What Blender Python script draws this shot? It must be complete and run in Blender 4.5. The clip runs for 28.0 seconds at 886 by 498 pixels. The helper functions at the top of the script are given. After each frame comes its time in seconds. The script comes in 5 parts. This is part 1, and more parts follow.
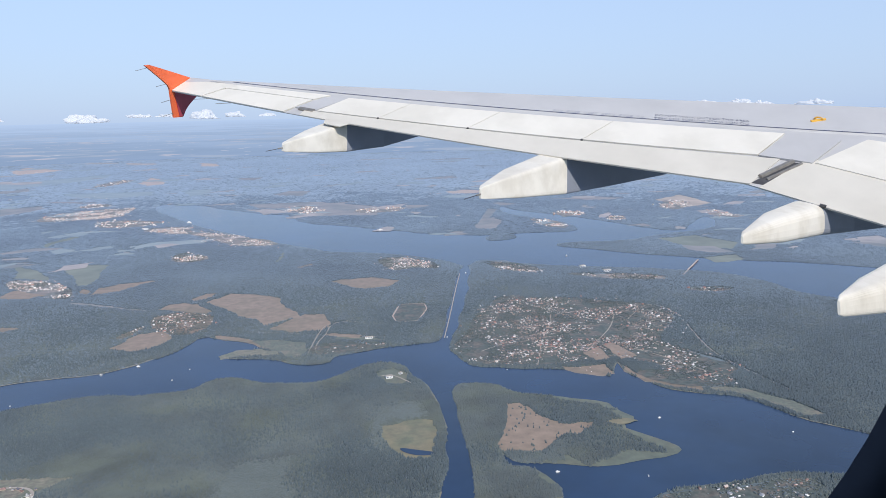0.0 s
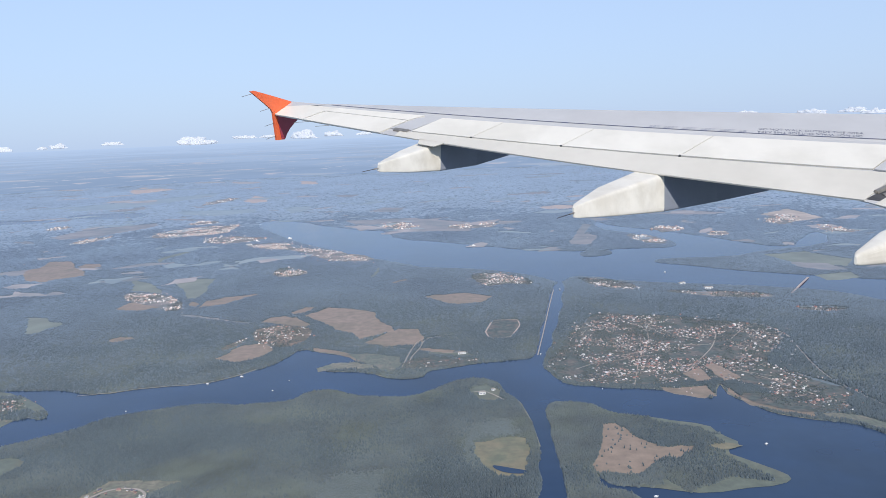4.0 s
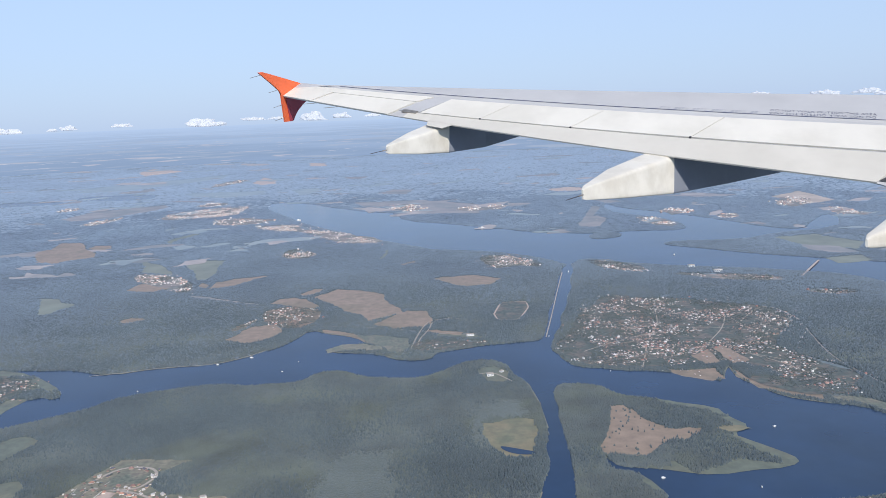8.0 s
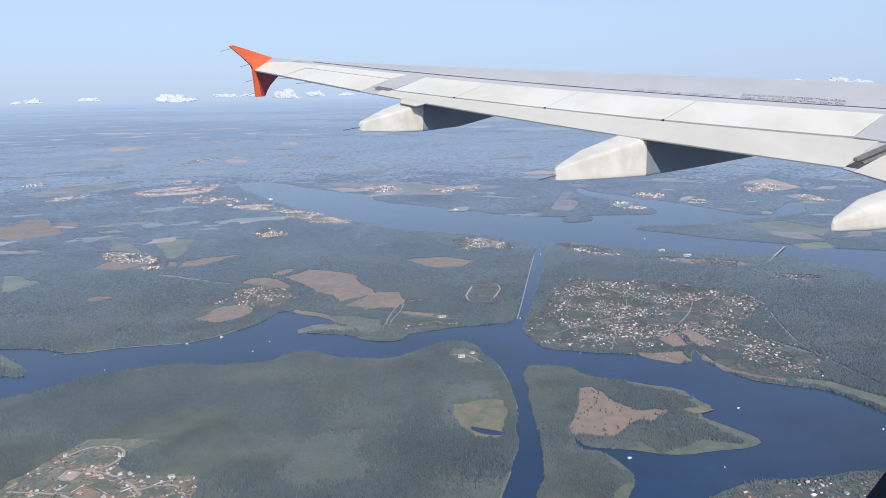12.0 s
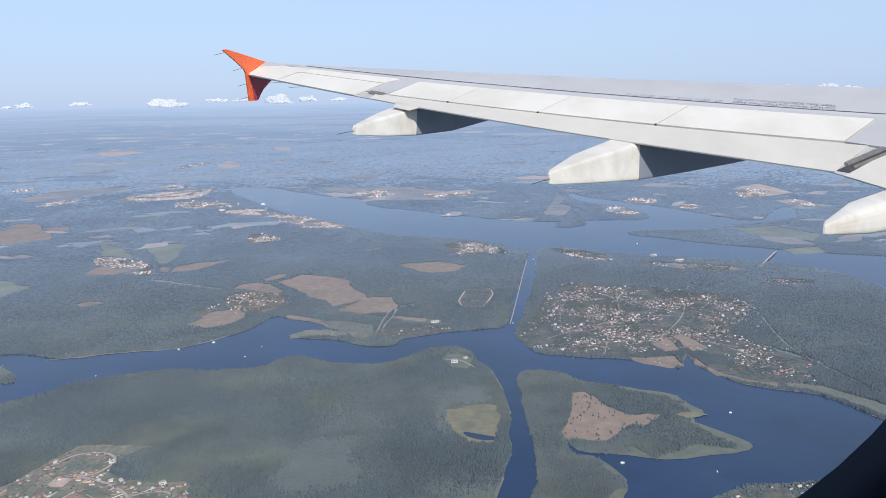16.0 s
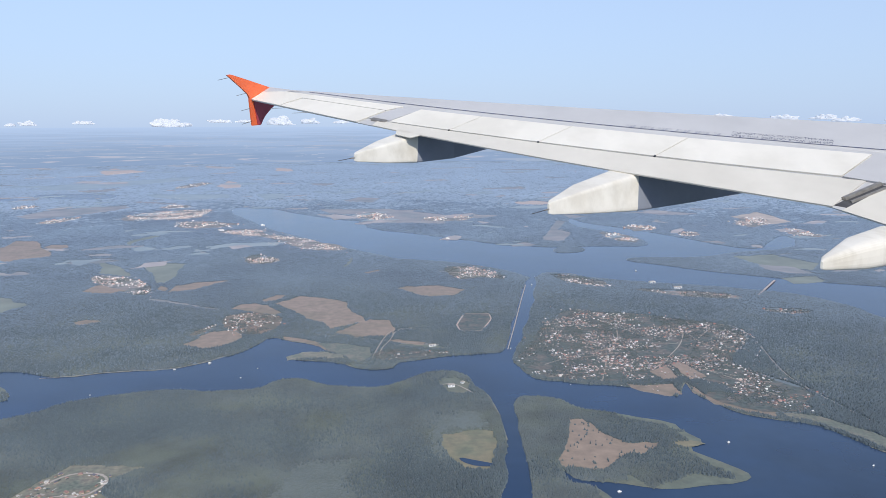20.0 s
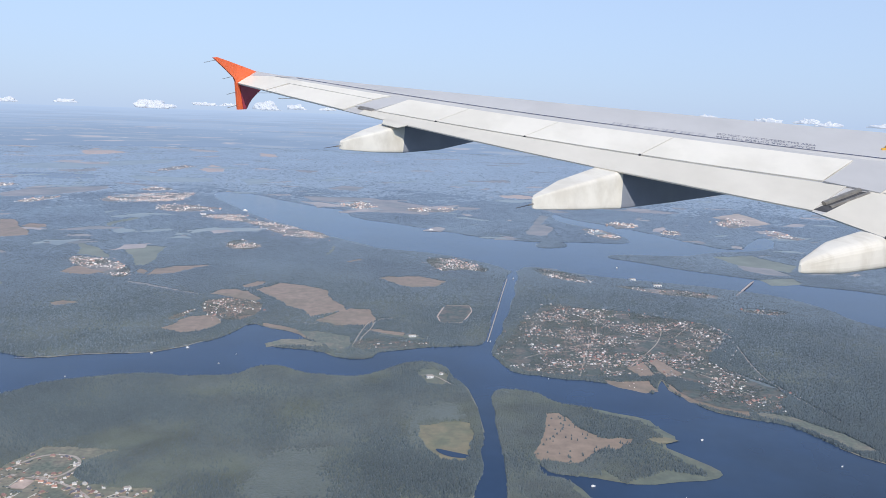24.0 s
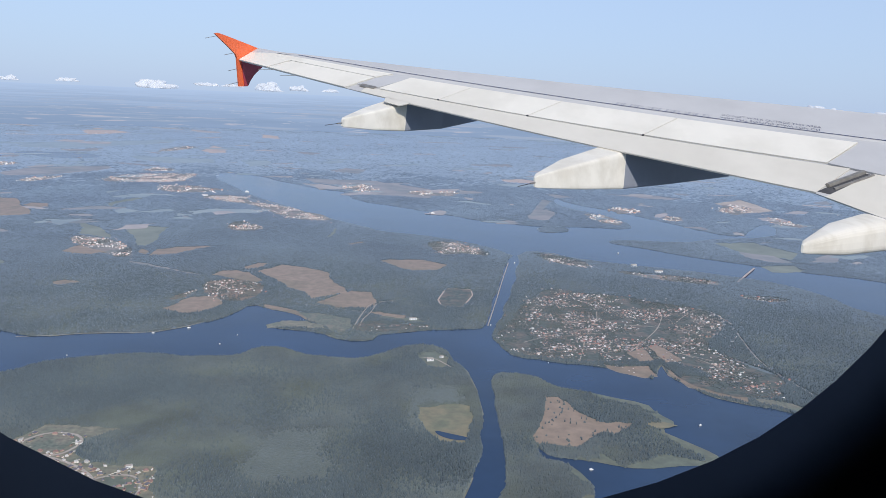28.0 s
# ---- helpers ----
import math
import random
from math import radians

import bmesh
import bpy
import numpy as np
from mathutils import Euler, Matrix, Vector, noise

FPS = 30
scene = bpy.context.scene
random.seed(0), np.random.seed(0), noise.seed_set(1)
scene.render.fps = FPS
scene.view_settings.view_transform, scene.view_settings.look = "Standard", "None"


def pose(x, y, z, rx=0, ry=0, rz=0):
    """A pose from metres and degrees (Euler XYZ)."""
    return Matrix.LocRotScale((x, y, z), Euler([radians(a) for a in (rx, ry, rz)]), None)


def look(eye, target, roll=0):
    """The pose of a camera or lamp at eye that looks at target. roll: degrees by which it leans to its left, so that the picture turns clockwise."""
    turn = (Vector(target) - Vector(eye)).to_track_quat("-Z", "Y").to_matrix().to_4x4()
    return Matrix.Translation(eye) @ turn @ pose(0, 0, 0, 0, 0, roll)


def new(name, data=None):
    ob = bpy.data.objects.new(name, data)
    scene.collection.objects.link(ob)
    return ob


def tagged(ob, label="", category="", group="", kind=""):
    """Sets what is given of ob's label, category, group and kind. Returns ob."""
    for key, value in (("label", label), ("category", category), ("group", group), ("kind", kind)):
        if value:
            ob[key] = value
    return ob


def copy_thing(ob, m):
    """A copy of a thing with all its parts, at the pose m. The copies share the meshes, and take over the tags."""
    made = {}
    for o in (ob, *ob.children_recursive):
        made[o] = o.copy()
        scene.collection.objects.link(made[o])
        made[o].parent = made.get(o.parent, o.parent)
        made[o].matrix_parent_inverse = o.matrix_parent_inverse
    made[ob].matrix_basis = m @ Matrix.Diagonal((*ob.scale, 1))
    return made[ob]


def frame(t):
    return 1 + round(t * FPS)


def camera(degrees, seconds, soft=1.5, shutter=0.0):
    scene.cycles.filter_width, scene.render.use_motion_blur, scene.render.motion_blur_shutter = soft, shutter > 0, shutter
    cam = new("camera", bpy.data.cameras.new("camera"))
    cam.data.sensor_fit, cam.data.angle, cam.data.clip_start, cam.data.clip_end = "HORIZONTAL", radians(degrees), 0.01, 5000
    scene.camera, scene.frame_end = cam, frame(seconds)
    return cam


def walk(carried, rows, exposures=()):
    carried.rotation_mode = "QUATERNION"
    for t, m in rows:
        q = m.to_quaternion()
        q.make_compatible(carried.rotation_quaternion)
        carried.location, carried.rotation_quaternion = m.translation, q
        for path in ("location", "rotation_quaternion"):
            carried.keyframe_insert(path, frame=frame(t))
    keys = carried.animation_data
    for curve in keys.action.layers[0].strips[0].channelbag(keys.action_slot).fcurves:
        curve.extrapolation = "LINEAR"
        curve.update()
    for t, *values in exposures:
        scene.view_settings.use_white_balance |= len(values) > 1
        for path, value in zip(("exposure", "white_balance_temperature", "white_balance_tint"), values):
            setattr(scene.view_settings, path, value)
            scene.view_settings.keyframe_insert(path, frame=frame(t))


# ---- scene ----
from mathutils.geometry import tessellate_polygon

# ---- camera, seated in the cabin, looking out over the wing ----
cam = camera(63.0, 28.0, soft=0.8)
EYE = (0.0, 0.0, 100.0)
# seconds, shift of the eye (m), turn (degrees)
PATH = [
    (0, -0.019, 0.030, -0.060, 79.481, 1.253, -5.458),
    (0.5, -0.022, 0.016, 0.001, 79.46, 1.18, -2.84),
    (1, -0.014, 0.01, 0.001, 80.17, 3.35, -1.32),
    (1.5, -0.017, 0.031, -0.077, 78.958, 4.381, -0.202),
    (2, -0.015, 0.032, -0.084, 80.064, 3.896, 1.883),
    (2.5, -0.043, 0.046, -0.057, 82.390, 4.134, 2.816),
    (3, -0.006, 0.004, 0, 81.7, 1.66, 1.68),
    (3.5, -0.007, 0.004, 0, 80.35, 1.99, 0.83),
    (4, -0.007, 0.005, 0.001, 80.95, 2.37, 1.83),
    (4.5, -0.008, 0.005, 0.001, 79.78, 3.99, 0.84),
    (6.5, -0.043, 0.046, -0.039, 78.568, 2.509, 2.777),
    (7, -0.006, 0.004, 0.001, 79.26, 2.4, 2.03),
    (7.5, -0.005, 0.003, 0, 79.29, 2, 2.25),
    (8, -0.004, 0.003, 0, 79.56, 2.41, 2.52),
    (8.5, -0.006, 0.004, 0, 79.45, 2.32, 2.73),
    (9, -0.007, 0.004, 0.001, 78.26, 2.74, 2.69),
    (9.5, -0.008, 0.005, 0.001, 78.63, 1.93, 1.98),
    (10, -0.009, 0.006, 0.001, 78.17, 1.61, 1.84),
    (10.5, -0.01, 0.007, 0.001, 77.81, 1.38, 1.86),
    (11, -0.011, 0.007, 0.001, 77.72, 1.28, 1.42),
    (11.5, -0.012, 0.008, 0.001, 77.8, 1.51, 0.79),
    (12, 0.004, 0.041, -0.060, 78.046, 1.238, 0.559),
    (12.5, 0.002, 0.040, -0.060, 78.307, 1.069, 0.225),
    (14.5, 0.003, 0.040, -0.060, 78.038, -0.117, -0.014),
    (15, -0.009, 0.034, -0.080, 78.004, 0.647, -0.824),
    (15.5, -0.002, 0.038, -0.071, 78.570, 0.436, -0.194),
    (16, -0.008, 0.035, -0.081, 78.432, 1.127, 0.003),
    (16.5, -0.008, 0.006, 0.001, 79.01, 1.61, 1.68),
    (17, -0.005, 0.003, 0, 79.21, 1.91, 2.5),
    (17.5, -0.007, 0.005, 0.001, 79.58, 0.99, 2.32),
    (18, -0.009, 0.006, 0.001, 79.91, 1.1, 2.8),
    (18.5, -0.011, 0.007, 0.001, 80.34, 1.29, 1.89),
    (19, -0.013, 0.009, 0.001, 79.72, 0.6, 0.5),
    (19.5, -0.013, 0.009, 0.001, 79.99, 0.05, 0.14),
    (20, -0.014, 0.01, 0.001, 80.3, 0.23, 0.08),
    (20.5, -0.015, 0.01, 0.001, 79.87, -0.3, 0),
    (21, -0.016, 0.011, 0.001, 79.64, -0.53, -0.05),
    (21.5, -0.016, 0.012, 0.001, 79.54, -1.15, -0.15),
    (23.5, -0.017, 0.012, 0.001, 79.69, -1.82, -0.13),
    (24, -0.018, 0.013, 0.001, 79.64, -1.82, -0.94),
    (24.5, -0.019, 0.014, 0.001, 80.11, -2.07, -1.01),
    (25, -0.018, -0.008, 0.025, 79.515, -1.209, -1.200),
    (25.5, -0.009, 0.034, -0.075, 79.717, -1.569, -1.307),
    (26, 0.002, 0.040, -0.060, 79.989, -1.055, -0.551),
    (26.5, 0.004, 0.041, -0.060, 80.369, -1.554, -0.535),
    (27, 0.021, 0.049, -0.044, 80.616, -1.045, 0.124),
    (27.5, 0.021, 0.049, -0.046, 81.285, -2.469, 0.350),
    (28, -0.003, 0.039, -0.098, 78.333, -2.377, -0.713),
]
walk(cam, [(t, pose(EYE[0] + dx, EYE[1] + dy, EYE[2] + dz, rx, ry, rz)) for t, dx, dy, dz, rx, ry, rz in PATH], [(0.0, 0.12), (26.0, 0.12), (28.0, 0.02)])

# ---- daylight ----
SUN_ELEV, SUN_AZ = 41.0, 160.0      # azimuth clockwise from +y
world = bpy.data.worlds.new("sky")
scene.world = world
world.use_nodes = True
wn = world.node_tree
sky = wn.nodes.new("ShaderNodeTexSky")
sky.sky_type = "NISHITA"
sky.sun_disc = False
sky.sun_elevation = radians(SUN_ELEV)
sky.sun_rotation = radians(SUN_AZ)
sky.altitude = 900
sky.air_density, sky.dust_density, sky.ozone_density = 1.0, 0.5, 3.0
# summer haze: the sky pales to an even blue towards the horizon
tc, sx, mp, mx = (wn.nodes.new("ShaderNode" + k) for k in ("TexCoord", "SeparateXYZ", "MapRange", "Mix"))
mx.data_type = "RGBA"
mp.inputs["From Min"].default_value, mp.inputs["From Max"].default_value = 0.0, 0.55
mp.inputs["To Min"].default_value, mp.inputs["To Max"].default_value = 0.93, 0.15
hz = wn.nodes.new("ShaderNodeValToRGB")
hz.color_ramp.elements[0].position, hz.color_ramp.elements[0].color = 0.0, (2.75, 3.60, 5.15, 1)
hz.color_ramp.elements[1].position, hz.color_ramp.elements[1].color = 0.2, (3.30, 4.15, 5.85, 1)
wn.links.new(tc.outputs["Generated"], sx.inputs[0])
wn.links.new(sx.outputs["Z"], mp.inputs["Value"])
wn.links.new(sx.outputs["Z"], hz.inputs[0])
wn.links.new(mp.outputs[0], mx.inputs[0])
wn.links.new(sky.outputs[0], mx.inputs[6])
wn.links.new(hz.outputs[0], mx.inputs[7])
wn.links.new(mx.outputs[2], wn.nodes["Background"].inputs[0])
wn.nodes["Background"].inputs[1].default_value = 0.15
sun = new("sun", bpy.data.lights.new("sun", "SUN"))
sun.data.energy, sun.data.angle, sun.data.color = 3.4, radians(0.53), (1.0, 0.935, 0.845)
sa, se = radians(SUN_AZ), radians(SUN_ELEV)
sun.matrix_world = look((math.sin(sa) * math.cos(se), math.cos(sa) * math.cos(se), math.sin(se)), (0, 0, 0))


# ---- materials ----
def mat(name, base, rough=0.6, metal=0.0, vary=0.0, scale=1.0, spec=0.5, sheen=0.0, tint=(1, 1, 1), bump=0.0, island=None, second=None, big=0.0, object_random=None):
    """A principled surface. vary: strength of a fine mottling of that scale; second: a colour that large patches turn to; island: colours picked per loose piece."""
    m = bpy.data.materials.new(name)
    m.use_nodes = True
    nt = m.node_tree
    b = nt.nodes["Principled BSDF"]
    b.inputs["Roughness"].default_value, b.inputs["Metallic"].default_value = rough, metal
    b.inputs["Specular IOR Level"].default_value = spec
    b.inputs["Sheen Weight"].default_value, b.inputs["Sheen Roughness"].default_value = sheen, 0.5
    b.inputs["Sheen Tint"].default_value = (*tint, 1)
    pos = nt.nodes.new("ShaderNodeNewGeometry")
    col = nt.nodes.new("ShaderNodeRGB")
    col.outputs[0].default_value = (*base, 1)
    out = col.outputs[0]

    def noisy(s, detail=4, rough_=0.6):
        n = nt.nodes.new("ShaderNodeTexNoise")
        n.inputs["Scale"].default_value, n.inputs["Detail"].default_value, n.inputs["Roughness"].default_value = s, detail, rough_
        nt.links.new(pos.outputs["Position"], n.inputs["Vector"])
        return n.outputs[0]

    def mix(fac, a, bb, mode="MIX"):
        x = nt.nodes.new("ShaderNodeMix")
        x.data_type, x.blend_type = "RGBA", mode
        for sock, v in ((x.inputs[0], fac), (x.inputs[6], a), (x.inputs[7], bb)):
            if hasattr(v, "is_linked"):
                nt.links.new(v, sock)
            else:
                sock.default_value = v
        return x.outputs[2]

    if island or object_random:
        ramp = nt.nodes.new("ShaderNodeValToRGB")
        ramp.color_ramp.interpolation = "CONSTANT"
        cols = island or object_random
        while len(ramp.color_ramp.elements) < len(cols):
            ramp.color_ramp.elements.new(0.5)
        for i, c in enumerate(cols):
            ramp.color_ramp.elements[i].position = i / len(cols)
            ramp.color_ramp.elements[i].color = (*c, 1)
        if island:
            nt.links.new(pos.outputs["Random Per Island"], ramp.inputs[0])
        else:
            info = nt.nodes.new("ShaderNodeObjectInfo")
            nt.links.new(info.outputs["Random"], ramp.inputs[0])
        out = ramp.outputs[0]
    if second:
        ramp = nt.nodes.new("ShaderNodeValToRGB")
        ramp.color_ramp.elements[0].position, ramp.color_ramp.elements[1].position = 0.45, 0.62
        nt.links.new(noisy(big), ramp.inputs[0])
        out = mix(ramp.outputs[0], out, (*second, 1))
    if vary:
        ramp = nt.nodes.new("ShaderNodeValToRGB")
        ramp.color_ramp.elements[0].position, ramp.color_ramp.elements[1].position = 0.3, 0.7
        lo, hi = 1 - vary, 1 + vary
        ramp.color_ramp.elements[0].color, ramp.color_ramp.elements[1].color = (lo, lo, lo, 1), (hi, hi, hi, 1)
        nt.links.new(noisy(scale), ramp.inputs[0])
        out = mix(1.0, out, ramp.outputs[0], "MULTIPLY")
    nt.links.new(out, b.inputs["Base Color"])
    if bump:
        bn = nt.nodes.new("ShaderNodeBump")
        bn.inputs["Strength"].default_value, bn.inputs["Distance"].default_value = bump, 0.6 / scale
        nt.links.new(noisy(scale * 1.7), bn.inputs["Height"])
        nt.links.new(bn.outputs[0], b.inputs["Normal"])
    return m


# sheen tints: blue sheen at grazing angles stands in for haze
HAZE_TINT = (0.64, 0.79, 1.0)
HAZE_TINT_FAR = (0.74, 0.85, 1.0)
M = dict(
    # ground and woods: haze is put into bluer base colours and sheen
    ground=mat("woodland_ground", (0.086, 0.114, 0.122), 0.9, vary=0.4, scale=0.05, second=(0.110, 0.136, 0.136), big=0.010, spec=0.2, sheen=0.5, tint=HAZE_TINT_FAR, bump=0.12),
    conifer=mat("spruce_needles", (0.069, 0.089, 0.090), 0.9, island=[(0.066, 0.087, 0.096), (0.073, 0.095, 0.103), (0.080, 0.102, 0.108), (0.088, 0.108, 0.111)], vary=0.2, scale=0.03, spec=0.15, sheen=0.56, tint=HAZE_TINT),
    leaf=mat("broad_leaves", (0.090, 0.112, 0.108), 0.9, island=[(0.092, 0.112, 0.116), (0.098, 0.118, 0.119), (0.104, 0.123, 0.121), (0.112, 0.127, 0.119)], second=(0.113, 0.131, 0.112), big=0.035, vary=0.28, scale=0.045, spec=0.15, sheen=0.44, tint=HAZE_TINT),
    young=mat("young_growth", (0.108, 0.122, 0.095), 0.9, island=[(0.096, 0.112, 0.098), (0.102, 0.117, 0.098), (0.108, 0.121, 0.100)], vary=0.15, scale=0.06, spec=0.3, sheen=0.55, tint=HAZE_TINT),
    midwood=mat("hazed_mid_woods", (0.093, 0.116, 0.115), 0.9, island=[(0.071, 0.095, 0.110), (0.076, 0.100, 0.115), (0.081, 0.105, 0.118), (0.087, 0.110, 0.122)], vary=0.4, scale=0.012, spec=0.2, sheen=0.8, tint=(0.66, 0.80, 1.0)),
    farwood=mat("hazed_far_woods", (0.110, 0.138, 0.145), 0.9, island=[(0.086, 0.112, 0.124), (0.091, 0.117, 0.128), (0.096, 0.121, 0.131), (0.101, 0.125, 0.134)], vary=0.45, scale=0.0055, spec=0.2, sheen=0.95, tint=(0.72, 0.84, 1.0)),
    # distant fields: muted colours and blue sheen painted in for haze
    far_tan=mat("hazed_dry_field", (0.26, 0.225, 0.20), 0.85, vary=0.2, scale=0.05, second=(0.19, 0.185, 0.165), big=0.02, spec=0.3, sheen=0.35, tint=HAZE_TINT),
    far_tan2=mat("far_bare_ground", (0.40, 0.33, 0.29), 0.85, vary=0.2, scale=0.05, second=(0.28, 0.25, 0.22), big=0.02, spec=0.3, sheen=0.35, tint=HAZE_TINT),
    far_hay=mat("hazed_far_meadow", (0.205, 0.215, 0.165), 0.85, vary=0.2, scale=0.05, second=(0.165, 0.18, 0.14), big=0.02, spec=0.3, sheen=0.6, tint=HAZE_TINT),
    # same meadow colour as far_hay, with less of the haze sheen
    mid_hay=mat("hazed_mid_meadow", (0.205, 0.215, 0.165), 0.85, vary=0.2, scale=0.05, second=(0.165, 0.18, 0.14), big=0.02, spec=0.3, sheen=0.25, tint=HAZE_TINT),
    far_town=mat("far_town_plots", (0.185, 0.185, 0.170), 0.85, vary=0.35, scale=0.3, second=(0.28, 0.235, 0.21), big=0.08, spec=0.2, sheen=0.2, tint=HAZE_TINT),
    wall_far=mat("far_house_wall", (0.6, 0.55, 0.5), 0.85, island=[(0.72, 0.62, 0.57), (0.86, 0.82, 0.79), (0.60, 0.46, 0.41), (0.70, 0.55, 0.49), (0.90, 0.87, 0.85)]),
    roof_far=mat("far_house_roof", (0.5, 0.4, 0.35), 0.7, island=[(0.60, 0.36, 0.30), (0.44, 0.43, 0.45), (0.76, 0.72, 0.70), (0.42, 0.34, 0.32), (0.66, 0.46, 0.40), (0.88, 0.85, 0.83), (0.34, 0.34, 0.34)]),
    lot=mat("dry_village_grass", (0.215, 0.19, 0.13), 0.9, vary=0.3, scale=0.6, second=(0.145, 0.15, 0.10), big=0.09, spec=0.3, sheen=0.3, tint=HAZE_TINT),
    plot=mat("overgrown_plot", (0.125, 0.135, 0.092), 0.9, vary=0.35, scale=0.9, second=(0.20, 0.172, 0.12), big=0.12, spec=0.3, sheen=0.3, tint=HAZE_TINT),
    white_wall=mat("white_plaster", (0.70, 0.665, 0.61), 0.8, vary=0.18, scale=0.35),
    brown_wall=mat("brick_wall", (0.46, 0.36, 0.28), 0.85, vary=0.15, scale=6),
    pale_roof=mat("pale_sheet_roof", (0.50, 0.48, 0.47), 0.6, vary=0.2, scale=0.4),
    orange_roof=mat("orange_tile_roof", (0.44, 0.245, 0.185), 0.75, vary=0.3, scale=0.3),
    rust_roof=mat("brown_tile_roof", (0.25, 0.155, 0.14), 0.75, vary=0.3, scale=0.3),
    slate_roof=mat("dark_slate_roof", (0.13, 0.13, 0.16), 0.6, vary=0.15, scale=8),
    water=mat("lake_water", (0.024, 0.050, 0.104), 0.14, vary=0.25, scale=0.02, spec=0.5, second=(0.030, 0.053, 0.095), big=0.012),
    tan=mat("dry_stubble", (0.275, 0.198, 0.138), 0.85, vary=0.2, scale=0.25, second=(0.215, 0.165, 0.108), big=0.03, spec=0.4, sheen=0.25, tint=HAZE_TINT),
    sand=mat("pale_sand", (0.46, 0.345, 0.275), 0.85, vary=0.2, scale=0.4, spec=0.4, sheen=0.3, tint=HAZE_TINT),
    grass=mat("meadow_grass", (0.122, 0.134, 0.090), 0.85, vary=0.25, scale=0.3, second=(0.150, 0.142, 0.086), big=0.06, spec=0.4, sheen=0.3, tint=HAZE_TINT),
    marsh=mat("marsh_grass", (0.215, 0.180, 0.098), 0.85, vary=0.25, scale=0.25, second=(0.145, 0.145, 0.078), big=0.06, spec=0.4, sheen=0.3, tint=HAZE_TINT),
    # dry field far off: base colour raised to imitate haze
    stubble=mat("hazed_pale_field", (0.46, 0.37, 0.30), 0.85, vary=0.15, scale=0.06, second=(0.38, 0.31, 0.25), big=0.02, spec=0.3, sheen=0.25, tint=HAZE_TINT),
    garden=mat("garden_plots", (0.082, 0.096, 0.078), 0.85, vary=0.4, scale=0.5, second=(0.150, 0.125, 0.098), big=0.16, spec=0.3, sheen=0.22, tint=HAZE_TINT),
    yard=mat("bare_village_yards", (0.150, 0.142, 0.115), 0.85, vary=0.4, scale=0.6, second=(0.26, 0.195, 0.16), big=0.14, spec=0.2, sheen=0.12, tint=HAZE_TINT),
    road=mat("pale_road", (0.40, 0.355, 0.315), 0.9, vary=0.15, scale=1.0),
    wall=mat("house_wall", (0.6, 0.55, 0.5), 0.85, island=[(0.58, 0.50, 0.46), (0.86, 0.83, 0.81), (0.42, 0.31, 0.27), (0.64, 0.47, 0.41), (0.52, 0.44, 0.40), (0.90, 0.88, 0.86), (0.46, 0.38, 0.35)]),
    roof=mat("house_roof", (0.3, 0.2, 0.15), 0.7, island=[(0.40, 0.20, 0.18), (0.29, 0.30, 0.33), (0.52, 0.51, 0.51), (0.16, 0.17, 0.18), (0.48, 0.30, 0.26), (0.84, 0.82, 0.80), (0.25, 0.17, 0.15), (0.60, 0.50, 0.46), (0.15, 0.19, 0.18), (0.22, 0.21, 0.22)]),
    cloud=mat("cloud_white", (0.92, 0.92, 0.93), 1.0, spec=0.0),
    skin=mat("wing_skin_grey", (0.49, 0.487, 0.49), 0.36, vary=0.04, scale=1.2, second=(0.465, 0.462, 0.465), big=0.5),
    panel=mat("wing_panel_white", (0.72, 0.69, 0.62), 0.42, vary=0.035, scale=1.5, second=(0.66, 0.63, 0.56), big=0.7),
    flap=mat("flap_paint_white", (0.63, 0.60, 0.535), 0.40, vary=0.04, scale=1.3, second=(0.60, 0.57, 0.505), big=0.6),
    cream=mat("fairing_paint", (0.78, 0.74, 0.655), 0.36, vary=0.05, scale=2.0, second=(0.68, 0.635, 0.545), big=1.5),
    # fairing colour with the shade under the wing painted in
    slate=mat("fairing_wing_shade", (0.23, 0.25, 0.30), 0.45, vary=0.06, scale=2.0),
    # orange fence as it looks in the wing's shadow
    plum=mat("fence_wing_shadow", (0.42, 0.055, 0.085), 0.4, vary=0.05, scale=3.0),
    orange=mat("winglet_orange", (0.95, 0.17, 0.055), 0.35, vary=0.05, scale=3.0),
    navy=mat("navy_paint", (0.05, 0.06, 0.13), 0.5),
    faint=mat("faded_stencil", (0.25, 0.26, 0.32), 0.5),
    dark=mat("dark_gap", (0.06, 0.06, 0.065), 0.7, vary=0.2, scale=8),
    metal=mat("track_metal", (0.36, 0.33, 0.29), 0.4, 0.6, vary=0.2, scale=9),
    yellow=mat("yellow_paint", (0.75, 0.42, 0.06), 0.5),
    cabin=mat("cabin_trim_dark", (0.085, 0.098, 0.125), 0.6, vary=0.1, scale=40),
)


# ---- builders ----
def mesh_of(name, verts, faces, material, smooth=False):
    me = bpy.data.meshes.new(name)
    me.from_pydata([tuple(v) for v in verts], [], [tuple(f) for f in faces])
    me.materials.append(material)
    if smooth:
        me.polygons.foreach_set("use_smooth", [True] * len(me.polygons))
    me.update()
    return me


def piece(name, verts, faces, material, parent=None, label="", smooth=False, fix=False):
    """One mesh object, under a thing or at the top level."""
    me = mesh_of(name, verts, faces, material, smooth)
    if fix:
        bm = bmesh.new()
        bm.from_mesh(me)
        bmesh.ops.recalc_face_normals(bm, faces=bm.faces)
        bm.to_mesh(me)
        bm.free()
    ob = new(name, me)
    if parent:
        ob.parent = parent
    if label:
        ob["label"] = label
    return ob


